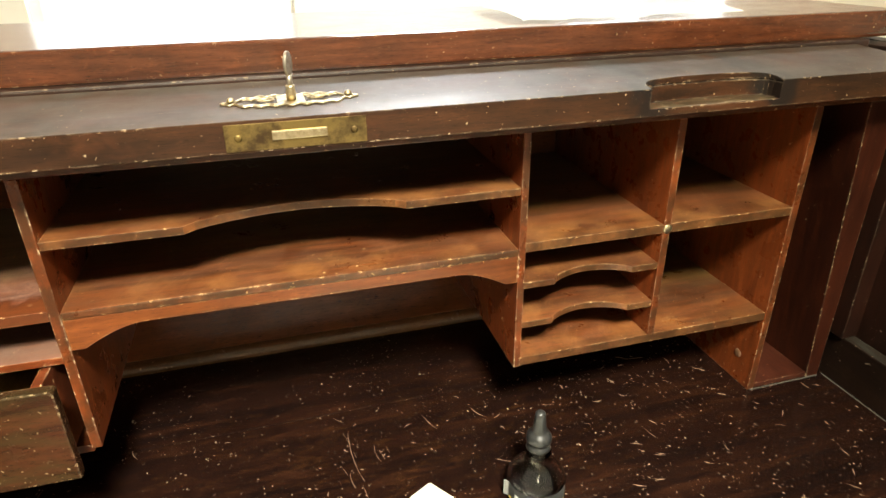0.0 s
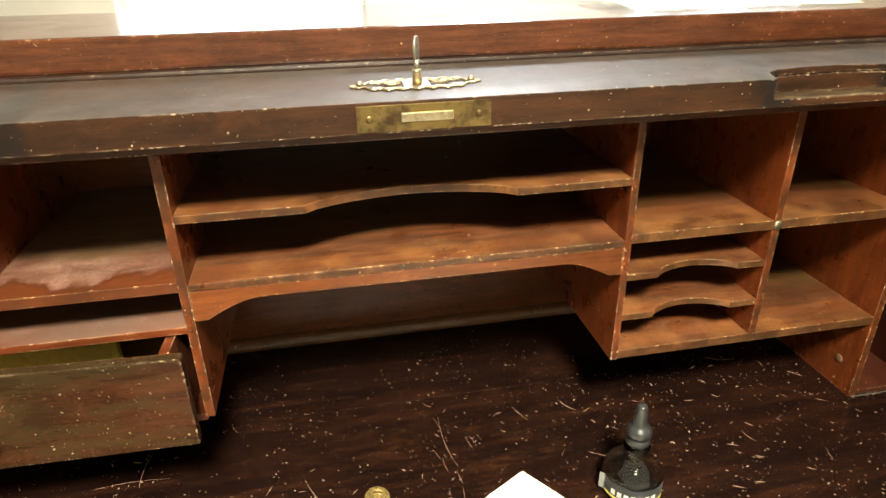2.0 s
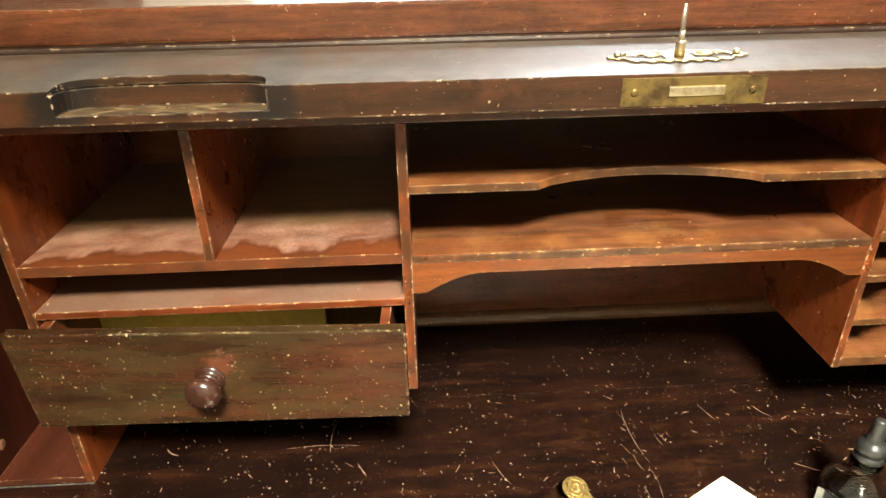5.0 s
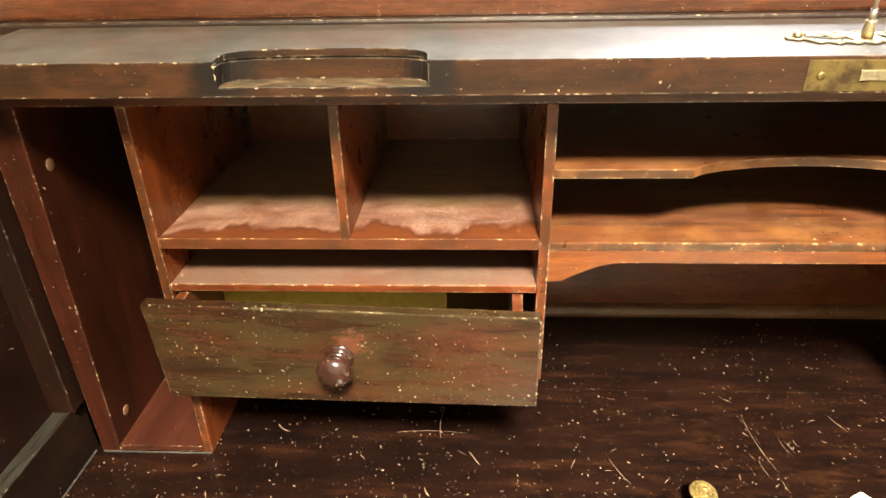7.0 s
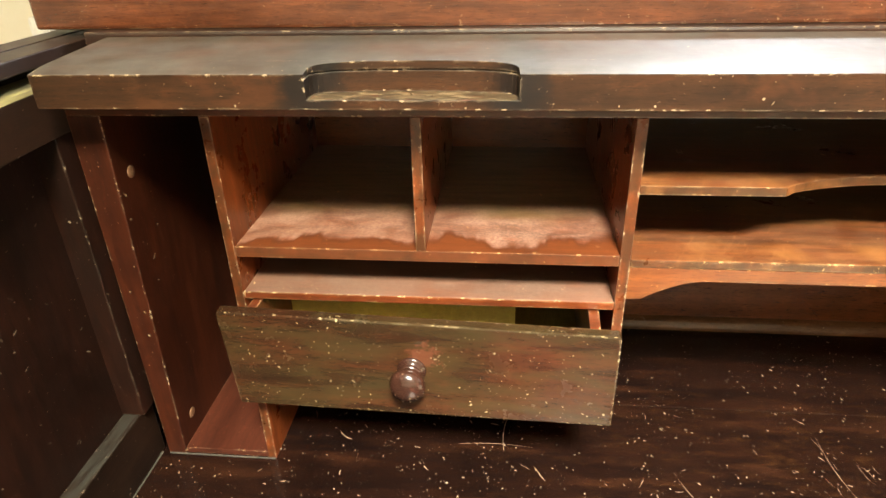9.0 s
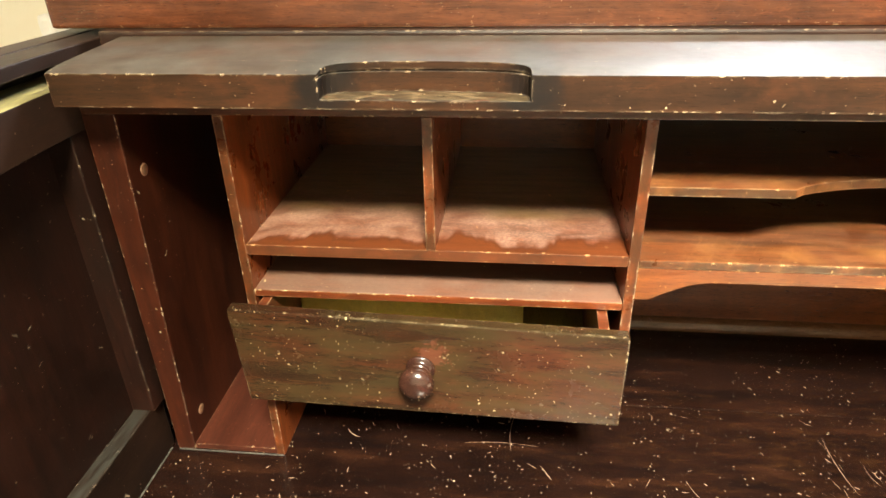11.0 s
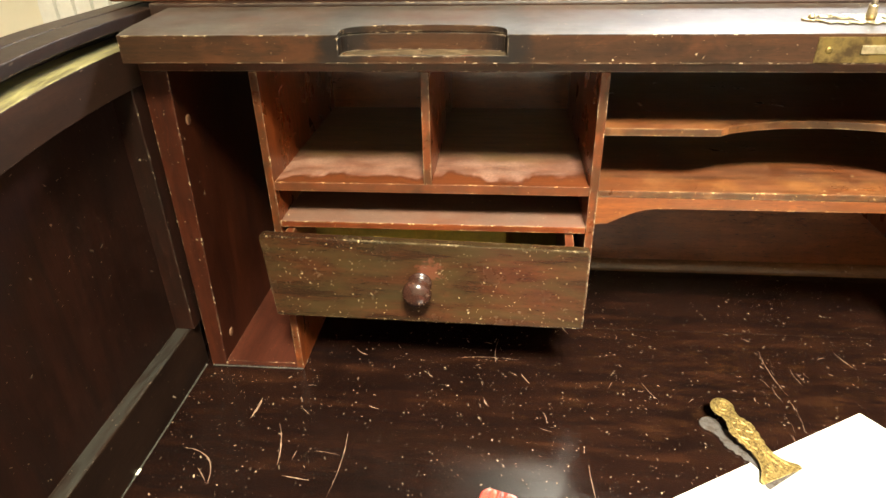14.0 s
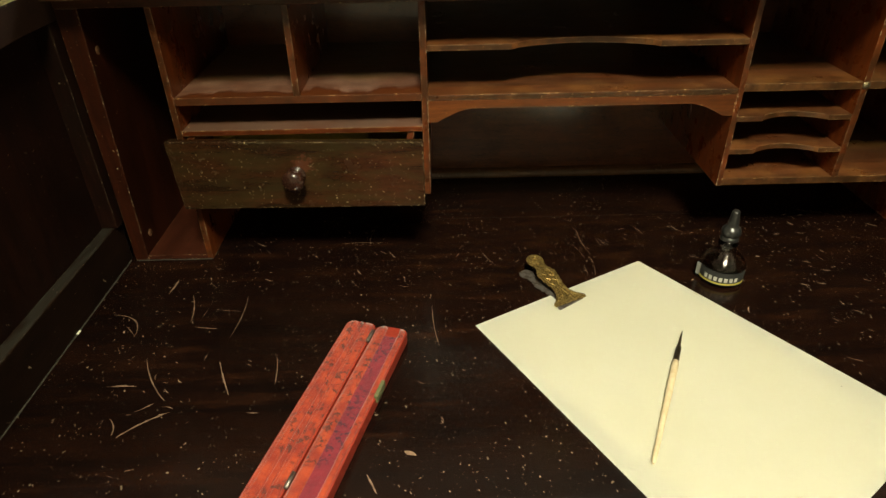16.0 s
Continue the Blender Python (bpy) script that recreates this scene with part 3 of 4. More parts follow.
desk = thing("rolltop_desk", (0.0, -0.1, 0.0), "open dark mahogany roll-top desk, worn and scratched, with pigeonholes", "desk")


def roll(y):
    """Height of the roll's track over the desk's depth."""
    return 0.76 + 0.293 * max(0.0, 1 - (max(0.0, -y) / 0.52) ** 2.3) ** (1 / 2.3)


SEAM = 0.083
GOUGES = [(-0.448, -0.069, -0.446, -0.043), (-0.408, -0.118, -0.420, -0.074), (-0.492, -0.105, -0.457, -0.141), (-0.401, -0.128, -0.378, -0.131), (-0.361, -0.146, -0.359, -0.078), (-0.432, -0.174, -0.395, -0.230),
          (-0.361, -0.180, -0.340, -0.225), (-0.421, -0.270, -0.386, -0.243), (-0.454, -0.211, -0.427, -0.211), (-0.308, -0.174, -0.302, -0.213), (-0.182, -0.290, -0.172, -0.295), (-0.210, -0.312, -0.201, -0.330),
          (-0.160, -0.100, -0.153, -0.165), (-0.101, 0.001, -0.089, -0.024), (0.021, 0.055, 0.026, -0.010), (0.092, 0.057, 0.102, 0.032), (-0.235, 0.020, -0.233, 0.057), (-0.273, 0.026, -0.212, 0.026), (0.238, -0.200, 0.226, -0.194)]
WIDE = {0: 2.6, 1: 1.5, 2: 1.6, 3: 1.6, 5: 1.3, 6: 1.6, 7: 2.4, 8: 2.2, 10: 5.0, 11: 2.0}


def gouges(top):
    """Scratches in the writing surface that bare the paler wood: thin slivers of uneven width."""
    rng = random.Random(4)
    lines = [(Vector((a, b)), Vector((c, d)), 0.00033 * WIDE.get(k, 0.7), (0.22 if k == 2 else rng.uniform(-0.06, 0.06))) for k, (a, b, c, d) in enumerate(GOUGES)]
    for k in range(620):
        x, y = rng.uniform(-0.50, 0.49), rng.uniform(-0.42, 0.085)
        if k % 3 == 0:
            x = rng.gauss(0.30, 0.10)
        elif k % 3 == 1:
            y = rng.gauss(0.0, 0.05)
        elif k % 9 == 2:
            x, y = rng.gauss(-0.42, 0.05), rng.gauss(-0.21, 0.05)
        elif k % 45 == 5:
            x, y = rng.gauss(0.022, 0.010), rng.uniform(-0.09, 0.05)
        if not (-0.505 < x < 0.49 and y < 0.09):
            continue
        a = rng.choice((rng.uniform(0, math.pi), rng.gauss(-0.75, 0.35)))
        n = rng.choice((rng.uniform(0.001, 0.004), rng.uniform(0.003, 0.012), rng.uniform(0.01, 0.025) if rng.random() < 0.15 else 0.002))
        w = rng.uniform(0.00015, 0.0005) if n > 0.006 else rng.uniform(0.00015, 0.00055)
        if k % 45 == 5:
            a, n, w = rng.gauss(1.65, 0.14), rng.uniform(0.006, 0.024), rng.uniform(0.00008, 0.00018)
        d = Vector((math.cos(a), math.sin(a))) * n
        lines.append((Vector((x, y)) - d / 2, Vector((x, y)) + d / 2, w, rng.uniform(-0.12, 0.12)))
    bm = bmesh.new()
    for p, q, w, bend in lines:
        d = q - p
        side = Vector((-d.y, d.x)).normalized()
        steps = max(3, int(d.length / 0.003))
        prev = None
        for i in range(steps + 1):
            f = i / steps
            c = p + d * f + side * (bend * d.length * 4 * f * (1 - f) + rng.uniform(-1, 1) * 0.35 * w)
            h = w * (0.25 + math.sin(math.pi * min(1, max(0, f))) ** 0.6) * rng.uniform(0.45, 1.25)
            cur = [bm.verts.new((*(c + side * h), ZD + 0.00012)), bm.verts.new((*(c - side * h), ZD + 0.00012))]
            if prev:
                bm.faces.new((prev[0], prev[1], cur[1], cur[0]))
            prev = cur
    ob = part("scratch_wear", bm, M_SCRATCH, top, "pale scratches and nicks in the dark wood")
    tagged(ob, kind="stuff")


def build_case():
    # two boards with an open joint
    top = part("desktop", box(XL - 0.05, XR + 0.05, -0.56, SEAM - 0.0003, ZD - 0.028, ZD, 0.0005), M_DESK, desk, "dark scratched and stained writing surface")
    part("rear_plank", box(XL - 0.05, XR + 0.05, SEAM + 0.0003, YB, ZD - 0.028, ZD, 0.0005), M_DESK, desk, "dark rear board of the writing surface")
    gouges(top)
    for s, xi in ((-1, XL), (1, XR)):
        a, b = sorted((xi + s * 0.0062, xi + s * 0.0050))
        part("joint_dust", box(a, b, -0.50, 0.0, ZD, ZD + 0.0006, 0), M_DUSTLINE, top, "pale dust in the joint")
    part("joint_dust", box(XL + 0.001, -0.420, -0.0014, 0.0, ZD, ZD + 0.0005, 0), M_DUSTLINE, top, "pale dust in the joint")
    part("paint_chip", box(-0.5190, -0.5152, -0.1360, -0.1300, ZD + 0.0002, ZD + 0.0009, 0.0002), M_PAPER, top, "small white paint chip")
    part("joint_dust", box(0.416, XR - 0.001, -0.0014, 0.0, ZD, ZD + 0.0005, 0), M_DUSTLINE, top, "pale dust in the joint")
    part("back_panel", box(XL, XR, YB, YB + 0.012, ZD, 1.074, 0), M_BACK, desk, "reddish-brown back board")
    # bead along the back of the desktop
    pr = [(YB, ZD), (YB - 0.009, ZD)] + [(YB - 0.009 * math.cos(a), ZD + 0.0125 * math.sin(a)) for a in [math.pi / 12 * k for k in range(1, 7)]]
    part("back_bead", prism(pr, -0.419, 0.413, "x"), M_BEAD, desk, "rounded brown bead")
    ys = [-0.515 + 0.02 * k for k in range(26)] + [0.0, 0.06, 0.13, 0.198]
    for s, xi in ((-1, XL), (1, XR)):
        def u(a, b):
            return sorted((xi + s * a, xi + s * b))
        lo, hi = u(0.006, 0.020)
        part("side_rail", soften(prism([(lo, ZD), (hi, ZD), (hi, ZD + 0.0515), (lo, ZD + 0.0515)] , -0.53, 0.006, "y"), 0.002), M_DUSTRAIL, desk, "dusty lower rail of the panelled side")
        lo, hi = u(0.0195, 0.034)
        bm = prism([(-0.53, ZD)] + [(y, roll(y) - 0.008) for y in ys if y > -0.50] + [(0.198, ZD)], lo, hi, "x")
        part("side_panel", bm, M_SIDE, desk, "dark recessed side panel")
        lo, hi = u(0.0015, 0.0210)
        part("side_stile", box(lo, hi, -0.013, 0.008, ZD + 0.052, 1.040, 0.001), M_SIDE, desk, "dark upright of the panelled side")
        lo, hi = u(0.0, 0.034)
        bm = prism([(y, roll(y) - 0.029) for y in ys if y > -0.50] + [(y, roll(y)) for y in reversed(ys) if y > -0.50], lo, hi, "x", 0.0008)
        part("roll_track", bm, M_TRACK_DUST, desk, "curved dark rail that carries the roll")
        lo, hi = u(0.034, 0.054)
        bm = prism([(-0.56, 0.0)] + [(y, roll(y) + 0.0185) for y in ys] + [(0.235, 1.0715), (0.235, 0.0)], lo, hi, "x", 0.001)
        part("outer_side", bm, M_TRACK, desk, "dark outer side board with curved top")
        lo, hi = u(0.0105, 0.034)
        bm = prism([(y, roll(y) + 0.0095) for y in ys if y > -0.50] + [(y, roll(y) + 0.018) for y in reversed(ys) if y > -0.50], lo, hi, "x", 0.0008)
        part("track_lip", bm, M_TRACK, desk, "dark upper lip of the roll's groove")
    part("desk_top", box(-0.558, 0.547, 0.060, 0.240, 1.0755, 1.098, 0.0022), M_TOP, desk, "glossy reddish-brown top board")
    part("top_moulding", box(-0.5205, 0.5085, 0.052, 0.075, 1.058, 1.0755, 0.002), M_STRIP, desk, "thin dark strip below the top board")
    # pedestals below the writing surface
    for a, b in ((XL - 0.03, XL + 0.30), (XR - 0.30, XR + 0.03)):
        part("pedestal", box(a, b, -0.50, 0.19, 0.0, ZD - 0.028, 0.004), M_SIDE, desk, "dark pedestal below the writing surface")
    part("rear_board", box(XL + 0.30, XR - 0.30, 0.16, 0.18, 0.12, ZD - 0.028, 0.002), M_SIDE, desk)


def scooped(x0, x1, k0, k1, y0, depth, yb, z0, z1):
    """A thin shelf whose front is cut back in a shallow ogee between k0 and k1."""
    pts = [(x0, y0)]
    n = 22
    for i in range(n + 1):
        f = i / n
        e = math.sin(math.pi * f) ** 0.62
        pts.append((k0 + (k1 - k0) * f, y0 + depth * e * (0.92 + 0.08 * math.sin(math.pi * f))))
    pts += [(x1, y0), (x1, yb), (x0, yb)]
    return prism(pts, z0, z1, "z", 0.0007)


CELLS = dict(a=(-0.426, -0.4195), b=(-0.2965, -0.2900), c=(-0.1660, -0.1592), d=(0.1600, 0.1658), e=(0.2870, 0.2935), f=(0.4135, 0.4205))


def build_pigeonholes():
    part("pigeonhole_top", box(XL, XR, 0.0, YB, ZT, 1.046, 0.001), M_RED_X, desk, "reddish top board over the pigeonholes")
    for x0, x1, lean in ((XL, XL + 0.0150, 0.007), (XR - 0.0140, XR, -0.017)):
        bm = box(x0, x1, 0.0, YB, ZD, ZT, 0.0008)
        for v in bm.verts:
            if abs(v.co.x - (x1 if lean > 0 else x0)) < 0.004:
                v.co.x += lean * (v.co.z - ZD) / (ZT - ZD)
        part("upright", bm, M_UPRIGHT, desk, "red-brown end upright with pale chips")
    for key, z0 in (("a", ZD), ("b", 0.945), ("c", 0.8295), ("d", 0.8315), ("e", 0.8400), ("f", ZD)):
        x0, x1 = CELLS[key]
        part("divider", box(x0, x1, 0.0, YB, z0, ZT, 0.0006), M_RED_Z, desk, "thin red-brown divider with chipped edge")
    part("slot_floor", box(XL + 0.015, CELLS["a"][0], 0.001, YB, ZD, ZD + 0.0055, 0.0006), M_SLOT, desk, "dusty floor of the tall slot")
    part("slot_floor", box(CELLS["f"][1], XR - 0.014, 0.001, YB, ZD, ZD + 0.0055, 0.0006), M_SLOT, desk, "dusty floor of the tall slot")
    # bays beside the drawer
    part("shelf", box(CELLS["a"][1], CELLS["c"][0], 0.0005, YB, 0.937, 0.945, 0.0006), M_DUST_SHADE, desk, "dusty shelf with a wiped wavy front")
    part("shelf", box(CELLS["a"][1], CELLS["c"][0], 0.0010, YB, 0.9035, 0.9092, 0.0006), M_GREY, desk, "thin dusty shelf above the drawer")
    part("drawer_runner", box(CELLS["a"][1], CELLS["c"][0], 0.004, YB, 0.8235, 0.8300, 0.0006), M_RED_X, desk)
    # centre bay
    x0, x1 = CELLS["c"][1], CELLS["d"][0]
    part("shelf", scooped(x0, x1, -0.075, 0.073, 0.0005, 0.021, YB, 0.9870, 0.9930), M_DUSTL_SHADE, desk, "thin shelf with a curved cut-out front")
    part("shelf", box(x0, x1, -0.0005, YB, 0.9370, 0.9430, 0.0014), M_DUSTL_SHADE, desk, "thin brown shelf")
    n = 12
    left = [(-0.1592, 0.9370), (-0.1592, 0.9130), (-0.1500, 0.9132)] + [(-0.150 + 0.040 * k / n, 0.9135 + 0.0140 * math.sin(math.pi / 2 * k / n)) for k in range(1, n + 1)]
    right = [(0.110 + 0.040 * k / n, 0.9275 - 0.0140 * (1 - math.cos(math.pi / 2 * k / n))) for k in range(0, n + 1)] + [(0.1600, 0.9132), (0.1600, 0.9370)]
    part("apron", prism(left + right, 0.0003, 0.0075, "y", 0.0006), M_APRON, desk, "orange-brown arched apron below the shelf")
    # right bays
    part("shelf", box(CELLS["d"][1], CELLS["e"][0], 0.0005, YB, 0.9390, 0.9470, 0.0006), M_DUSTL_SHADE, desk, "worn brown shelf")
    part("shelf", box(CELLS["e"][1], CELLS["f"][0], 0.0005, YB, 0.9390, 0.9470, 0.0006), M_DUSTL_SHADE, desk, "worn brown shelf")
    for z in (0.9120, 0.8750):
        part("shelf", scooped(CELLS["d"][1], CELLS["e"][0], 0.193, 0.263, 0.0006, 0.0135, YB, z - 0.0058, z), M_DUSTL_SHADE, desk, "small thin shelf with a curved cut-out front")
    part("shelf", box(CELLS["d"][1], CELLS["f"][0], 0.0005, YB, 0.8320, 0.8400, 0.0006), M_DUSTL_SHADE, desk, "worn brown bottom shelf")
    for x, y, z, turn in ((XL + 0.0207, 0.018, 0.9910, 91), (XL + 0.0155, 0.020, 0.7760, 91), (CELLS["f"][0] + 0.0002, 0.022, 0.7800, -90)):
        plug = lathe([(0.0044, 0), (0.0044, 0.0004), (0.0036, 0.0007), (0, 0.0007)], pose(x, y, z, 0, turn, 0), 18)
        part("plug", plug, M_PLUG, desk, "small pale plugged screw hole", True)
    nail = lathe([(0.0040, 0.0), (0.0042, 0.0006), (0.0034, 0.0014), (0.0016, 0.0019), (0, 0.0020)], pose(0.2905, 0.0, 0.9430, 90, 0, 0), 20)
    part("nail_head", nail, M_BRASS, desk, "small brass nail head", True)


def build_bar():
    """The lift rail of the raised roll, with two finger grips cut into its front."""
    yf, yb, x0, x1 = -0.031, 0.050, -0.503, 0.491
    grips = ((-0.3475, -0.2335), (0.2380, 0.3440))

    def grip(a, b, depth):
        pts = [(a, yf - 0.01), (a, yf)]
        n = 26
        for i in range(1, n):
            f = i / n
            e = max(0.0, 1 - abs(2 * f - 1) ** 3.2) ** 0.5
            pts.append((a + (b - a) * (0.5 - 0.5 * math.cos(math.pi * f)), yf + depth * (0.72 * e + 0.28 * math.sin(math.pi * f))))
        return pts + [(b, yf), (b, yf - 0.01)]

    # the upper face rises to the rear and rolls over gently towards its front edge
    profile = [(yf, 1.0470), (yb, 1.0470), (yb, 1.0675 + 0.06 * (yb - yf))]
    for k in range(13):
        d = 0.024 * (1 - k / 12) ** 1.5
        profile.append((yf + d, 1.0675 + 0.06 * d - 0.0016 * (1 - d / 0.024) ** 2.2))
    bm = prism(profile, x0, x1, "x")
    for a, b in grips:
        bm = carve(bm, prism(grip(a, b, 0.021), 1.0522, 1.0800, "z"))
        bm = carve(bm, prism(grip(a - 0.0008, b + 0.0008, 0.0223), 1.0634, 1.0643, "z"))
    soften(bm, 0.0008)
    bar = part("lift_rail", bm, M_BAR, desk, "dark lift rail of the raised roll with two finger grips")
    for a, b in grips:
        fl = [(x, y) for x, y in grip(a + 0.001, b - 0.001, 0.0200) if y > yf - 0.001]
        part("grip_floor", prism([(x, max(y, yf + 0.0006)) for x, y in fl], 1.0520, 1.05245, "z"), M_WORN, bar, "pale rubbed floor of the finger grip")
    # brass strike plate let into the front
    pl = part("strike_plate", box(-0.0385, 0.0435, yf - 0.0006, yf + 0.002, 1.0480, 1.0640, 0.0003), M_PLATE, bar, "worn brass strike plate")
    part("strike_slot", box(-0.0120, 0.0200, yf - 0.0018, yf, 1.0535, 1.0590, 0.0006), M_BRASS, bar, "raised bright brass slot")
    for x in (-0.0310, 0.0360):
        part("screw", lathe([(0.0022, 0), (0.0022, 0.0006), (0.0014, 0.0010), (0, 0.0010)], pose(x, yf - 0.0004, 1.0560, 90, 0, 0), 14), M_PLATE, bar, "tarnished brass screw head", True)
    # escutcheon on the upper face
    zt = 1.0675 + 0.06 * 0.030 + 0.0002
    top, low = [], []
    n = 60
    for i in range(n + 1):
        f = i / n
        x = -0.0395 + 0.083 * f
        a = abs(2 * f - 1)
        w = 0.0022 + 0.0085 * max(0, 1 - (a / 0.80) ** 4) ** 0.5 + 0.0016 * math.cos(9 * math.pi * a) * (a < 0.78)
        if a > 0.80:
            w = 0.0012 + 0.0030 * math.sin(math.pi * min(1, (a - 0.80) / 0.14)) ** 2
        if a > 0.97:
            w *= 0.35
        top.append((x, -0.003 + w))
        low.append((x, -0.003 - w))
    mid = slice(24, 37)
    es = prism(top[mid] + low[mid][::-1], zt, zt + 0.0008, "z", 0.0)
    for v in es.verts:
        v.co.z += 0.06 * v.co.y
    part("escutcheon", es, M_BRASS, bar, "small brass plate round the keyhole")
    for q in (top, low):
        part("rim", tube([(x, y, zt + 0.0006 + 0.06 * y) for x, y in q], 0.0008, 8), M_BRASS, bar, "wavy brass rim of the pierced keyhole plate", True)
    for q in (top, low):
        for half in (q[9:25], q[36:52]):
            part("inner_rim", tube([(x, -0.003 + 0.55 * (y + 0.003), zt + 0.0005 + 0.06 * y) for x, y in half], 0.0006, 6), M_BRASS, bar, "", True)
    for k in range(2):
        sc = []
        for j in range(26):
            a = j / 25 * 2.6 * math.pi
            rr = 0.0045 * (1 - 0.62 * j / 25)
            sc.append((0.002 + (-1) ** k * (0.016 + rr * math.cos(a) * 1.7), -0.003 + rr * math.sin(a), zt + 0.0012))
        part("scroll", tube(sc, 0.0006, 6), M_BRASS, bar, "", True)
    for x in (-0.0335, 0.0375):
        part("pin", lathe([(0.0022, 0), (0.0024, 0.0012), (0.0018, 0.0026), (0, 0.0032)], pose(x, -0.002, zt + 0.0008), 14), M_BRASS, bar, "round brass pin", True)
    return zt


def build_drawer():
    m = pose(-0.2965, -0.0275, 0.8690, 0, 0, -2.4)
    w, h = 0.1315, 0.0385
    bm = prism([(-w + 0.0010, -h - 0.0020), (w, -h + 0.0022), (w, h - 0.0040), (w - 0.001, h - 0.0018), (-w - 0.0030, h - 0.0004), (-w - 0.0038, h - 0.003)], 0.0, 0.0085, "y", 0.0012)
    bm.transform(m)
    d = part("drawer", bm, M_DRAWER, desk, "partly open drawer with a scuffed dark front")
    for x in (-w + 0.0115, w - 0.0185):
        b = box(x, x + 0.007, 0.0085, 0.165, -h + 0.004, h - 0.006, 0.0006)
        b.transform(m)
        part("drawer_side", b, M_RED_X, d, "reddish drawer side")
    b = box(-w + 0.0185, w - 0.0185, 0.0085, 0.160, -h + 0.006, -h + 0.010, 0)
    b.transform(m)
    part("drawer_bottom", b, M_RAW, d, "pale unvarnished drawer bottom")
    b = box(-w + 0.0185, 0.0640, 0.0730, 0.0770, -h + 0.010, h - 0.011, 0.0004)
    b.transform(m)
    part("drawer_divider", b, M_RAW, d, "pale yellow wooden divider inside the drawer")
    b = box(-w + 0.0185, w - 0.0185, 0.159, 0.165, -h + 0.004, h - 0.008, 0.0004)
    b.transform(m)
    part("drawer_back", b, M_RAW, d, "pale unvarnished drawer back")
    k = lathe([(0.0098, -0.001), (0.0100, 0.0012), (0.0090, 0.0022), (0.0072, 0.0030), (0.0062, 0.0048), (0.0066, 0.0066), (0.0086, 0.0078), (0.0092, 0.0088), (0.0086, 0.0098), (0.0078, 0.0104),
               (0.0094, 0.0118), (0.0112, 0.0144), (0.0119, 0.0172), (0.0117, 0.0202), (0.0104, 0.0232), (0.0078, 0.0254), (0.0042, 0.0267), (0, 0.0271)], m @ pose(-0.0025, 0, 0.0005, 90, 0, 0) @ Matrix.Diagonal((1, 1, 0.86, 1)), 44)
    part("knob", k, M_KNOB, d, "round turned dark wooden knob", True)


build_case()
build_pigeonholes()
ZESC = build_bar()
build_drawer()


# ---- things on the desk ----
def build_key():
    k = thing("key", (0.0025, -0.004, ZESC + 0.001), "small old steel key standing in the keyhole", "key")
    x, y, z = 0.0025, -0.004, ZESC + 0.0005
    part("collar", lathe([(0.0030, 0), (0.0032, 0.004), (0.0026, 0.0075), (0.0030, 0.009), (0, 0.0092)], pose(x, y, z), 16), M_BRASS, k, "brass collar", True)
    part("shank", lathe([(0.0018, 0.008), (0.0017, 0.015), (0, 0.0152)], pose(x, y, z), 12), M_KEY, k, "", True)
    bow = prism([(0.0048 * math.sin(2 * math.pi * i / 24), 0.0075 * math.cos(2 * math.pi * i / 24)) for i in range(24)], -0.0009, 0.0009, "y", 0.0005)
    bow.transform(pose(x, y, z + 0.0215, 0, 0, 62))
    part("bow", bow, M_KEY, k, "flat worn steel bow", True)


def build_papers():
    w, n = 0.2222, 0.305
    for name, place, turn, z, lbl in (("paper_sheet", (0.0785, -0.0272), 35.2, 0.7504, "lower cream paper sheet lying askew on the desk"), ("paper_sheet", (-0.1165, -0.1370), 29.5, 0.7512, "blank cream paper sheet lying on another sheet")):
        bm = bmesh.new()
        x0 = -w if turn > 32 else 0.0
        gx, gy = 14, 18
        grid = [[bm.verts.new((x0 + w * i / gx, -n * j / gy, 0.0003 * math.sin(3 * i / gx + 2.2 * j / gy))) for j in range(gy + 1)] for i in range(gx + 1)]
        for i in range(gx):
            for j in range(gy):
                bm.faces.new((grid[i][j], grid[i + 1][j], grid[i + 1][j + 1], grid[i][j + 1]))
        bmesh.ops.solidify(bm, geom=bm.faces[:], thickness=0.0005)
        bm.transform(pose(place[0], place[1], z, 0, 0, turn))
        tagged(part(name, bm, M_PAPER), lbl, "paper", "sheets of paper")


def leaf_outline(jaw, waist, body, neck, head):
    """Half widths along a clip's leaf, from its jaw (0) to the top of its head (0.078)."""
    pts = []
    n = 60
    for i in range(n + 1):
        f = i / n
        y = 0.078 * f
        if y < 0.004:
            h = jaw
        elif y < 0.024:
            q = (y - 0.004) / 0.020
            h = waist + (jaw - waist) * (1 - q) ** 2.6
        elif y < 0.046:
            h = waist + (body - waist) * math.sin(math.pi * min(1, (y - 0.024) / 0.024) * 0.5) ** 1.3 + 0.0007 * math.sin(y * 900)
        elif y < 0.058:
            q = (y - 0.046) / 0.012
            h = body + (neck - body) * (3 * q * q - 2 * q ** 3) + 0.0006 * math.sin(y * 1100)
        else:
            c, r = 0.078 - head, head
            h = max(neck if y < c else 0.0, math.sqrt(max(0.0, r * r - (y - c) ** 2)))
        pts.append((h, y))
    return [(h, y) for h, y in pts] + [(-h, y) for h, y in reversed(pts) if h > 1e-5]


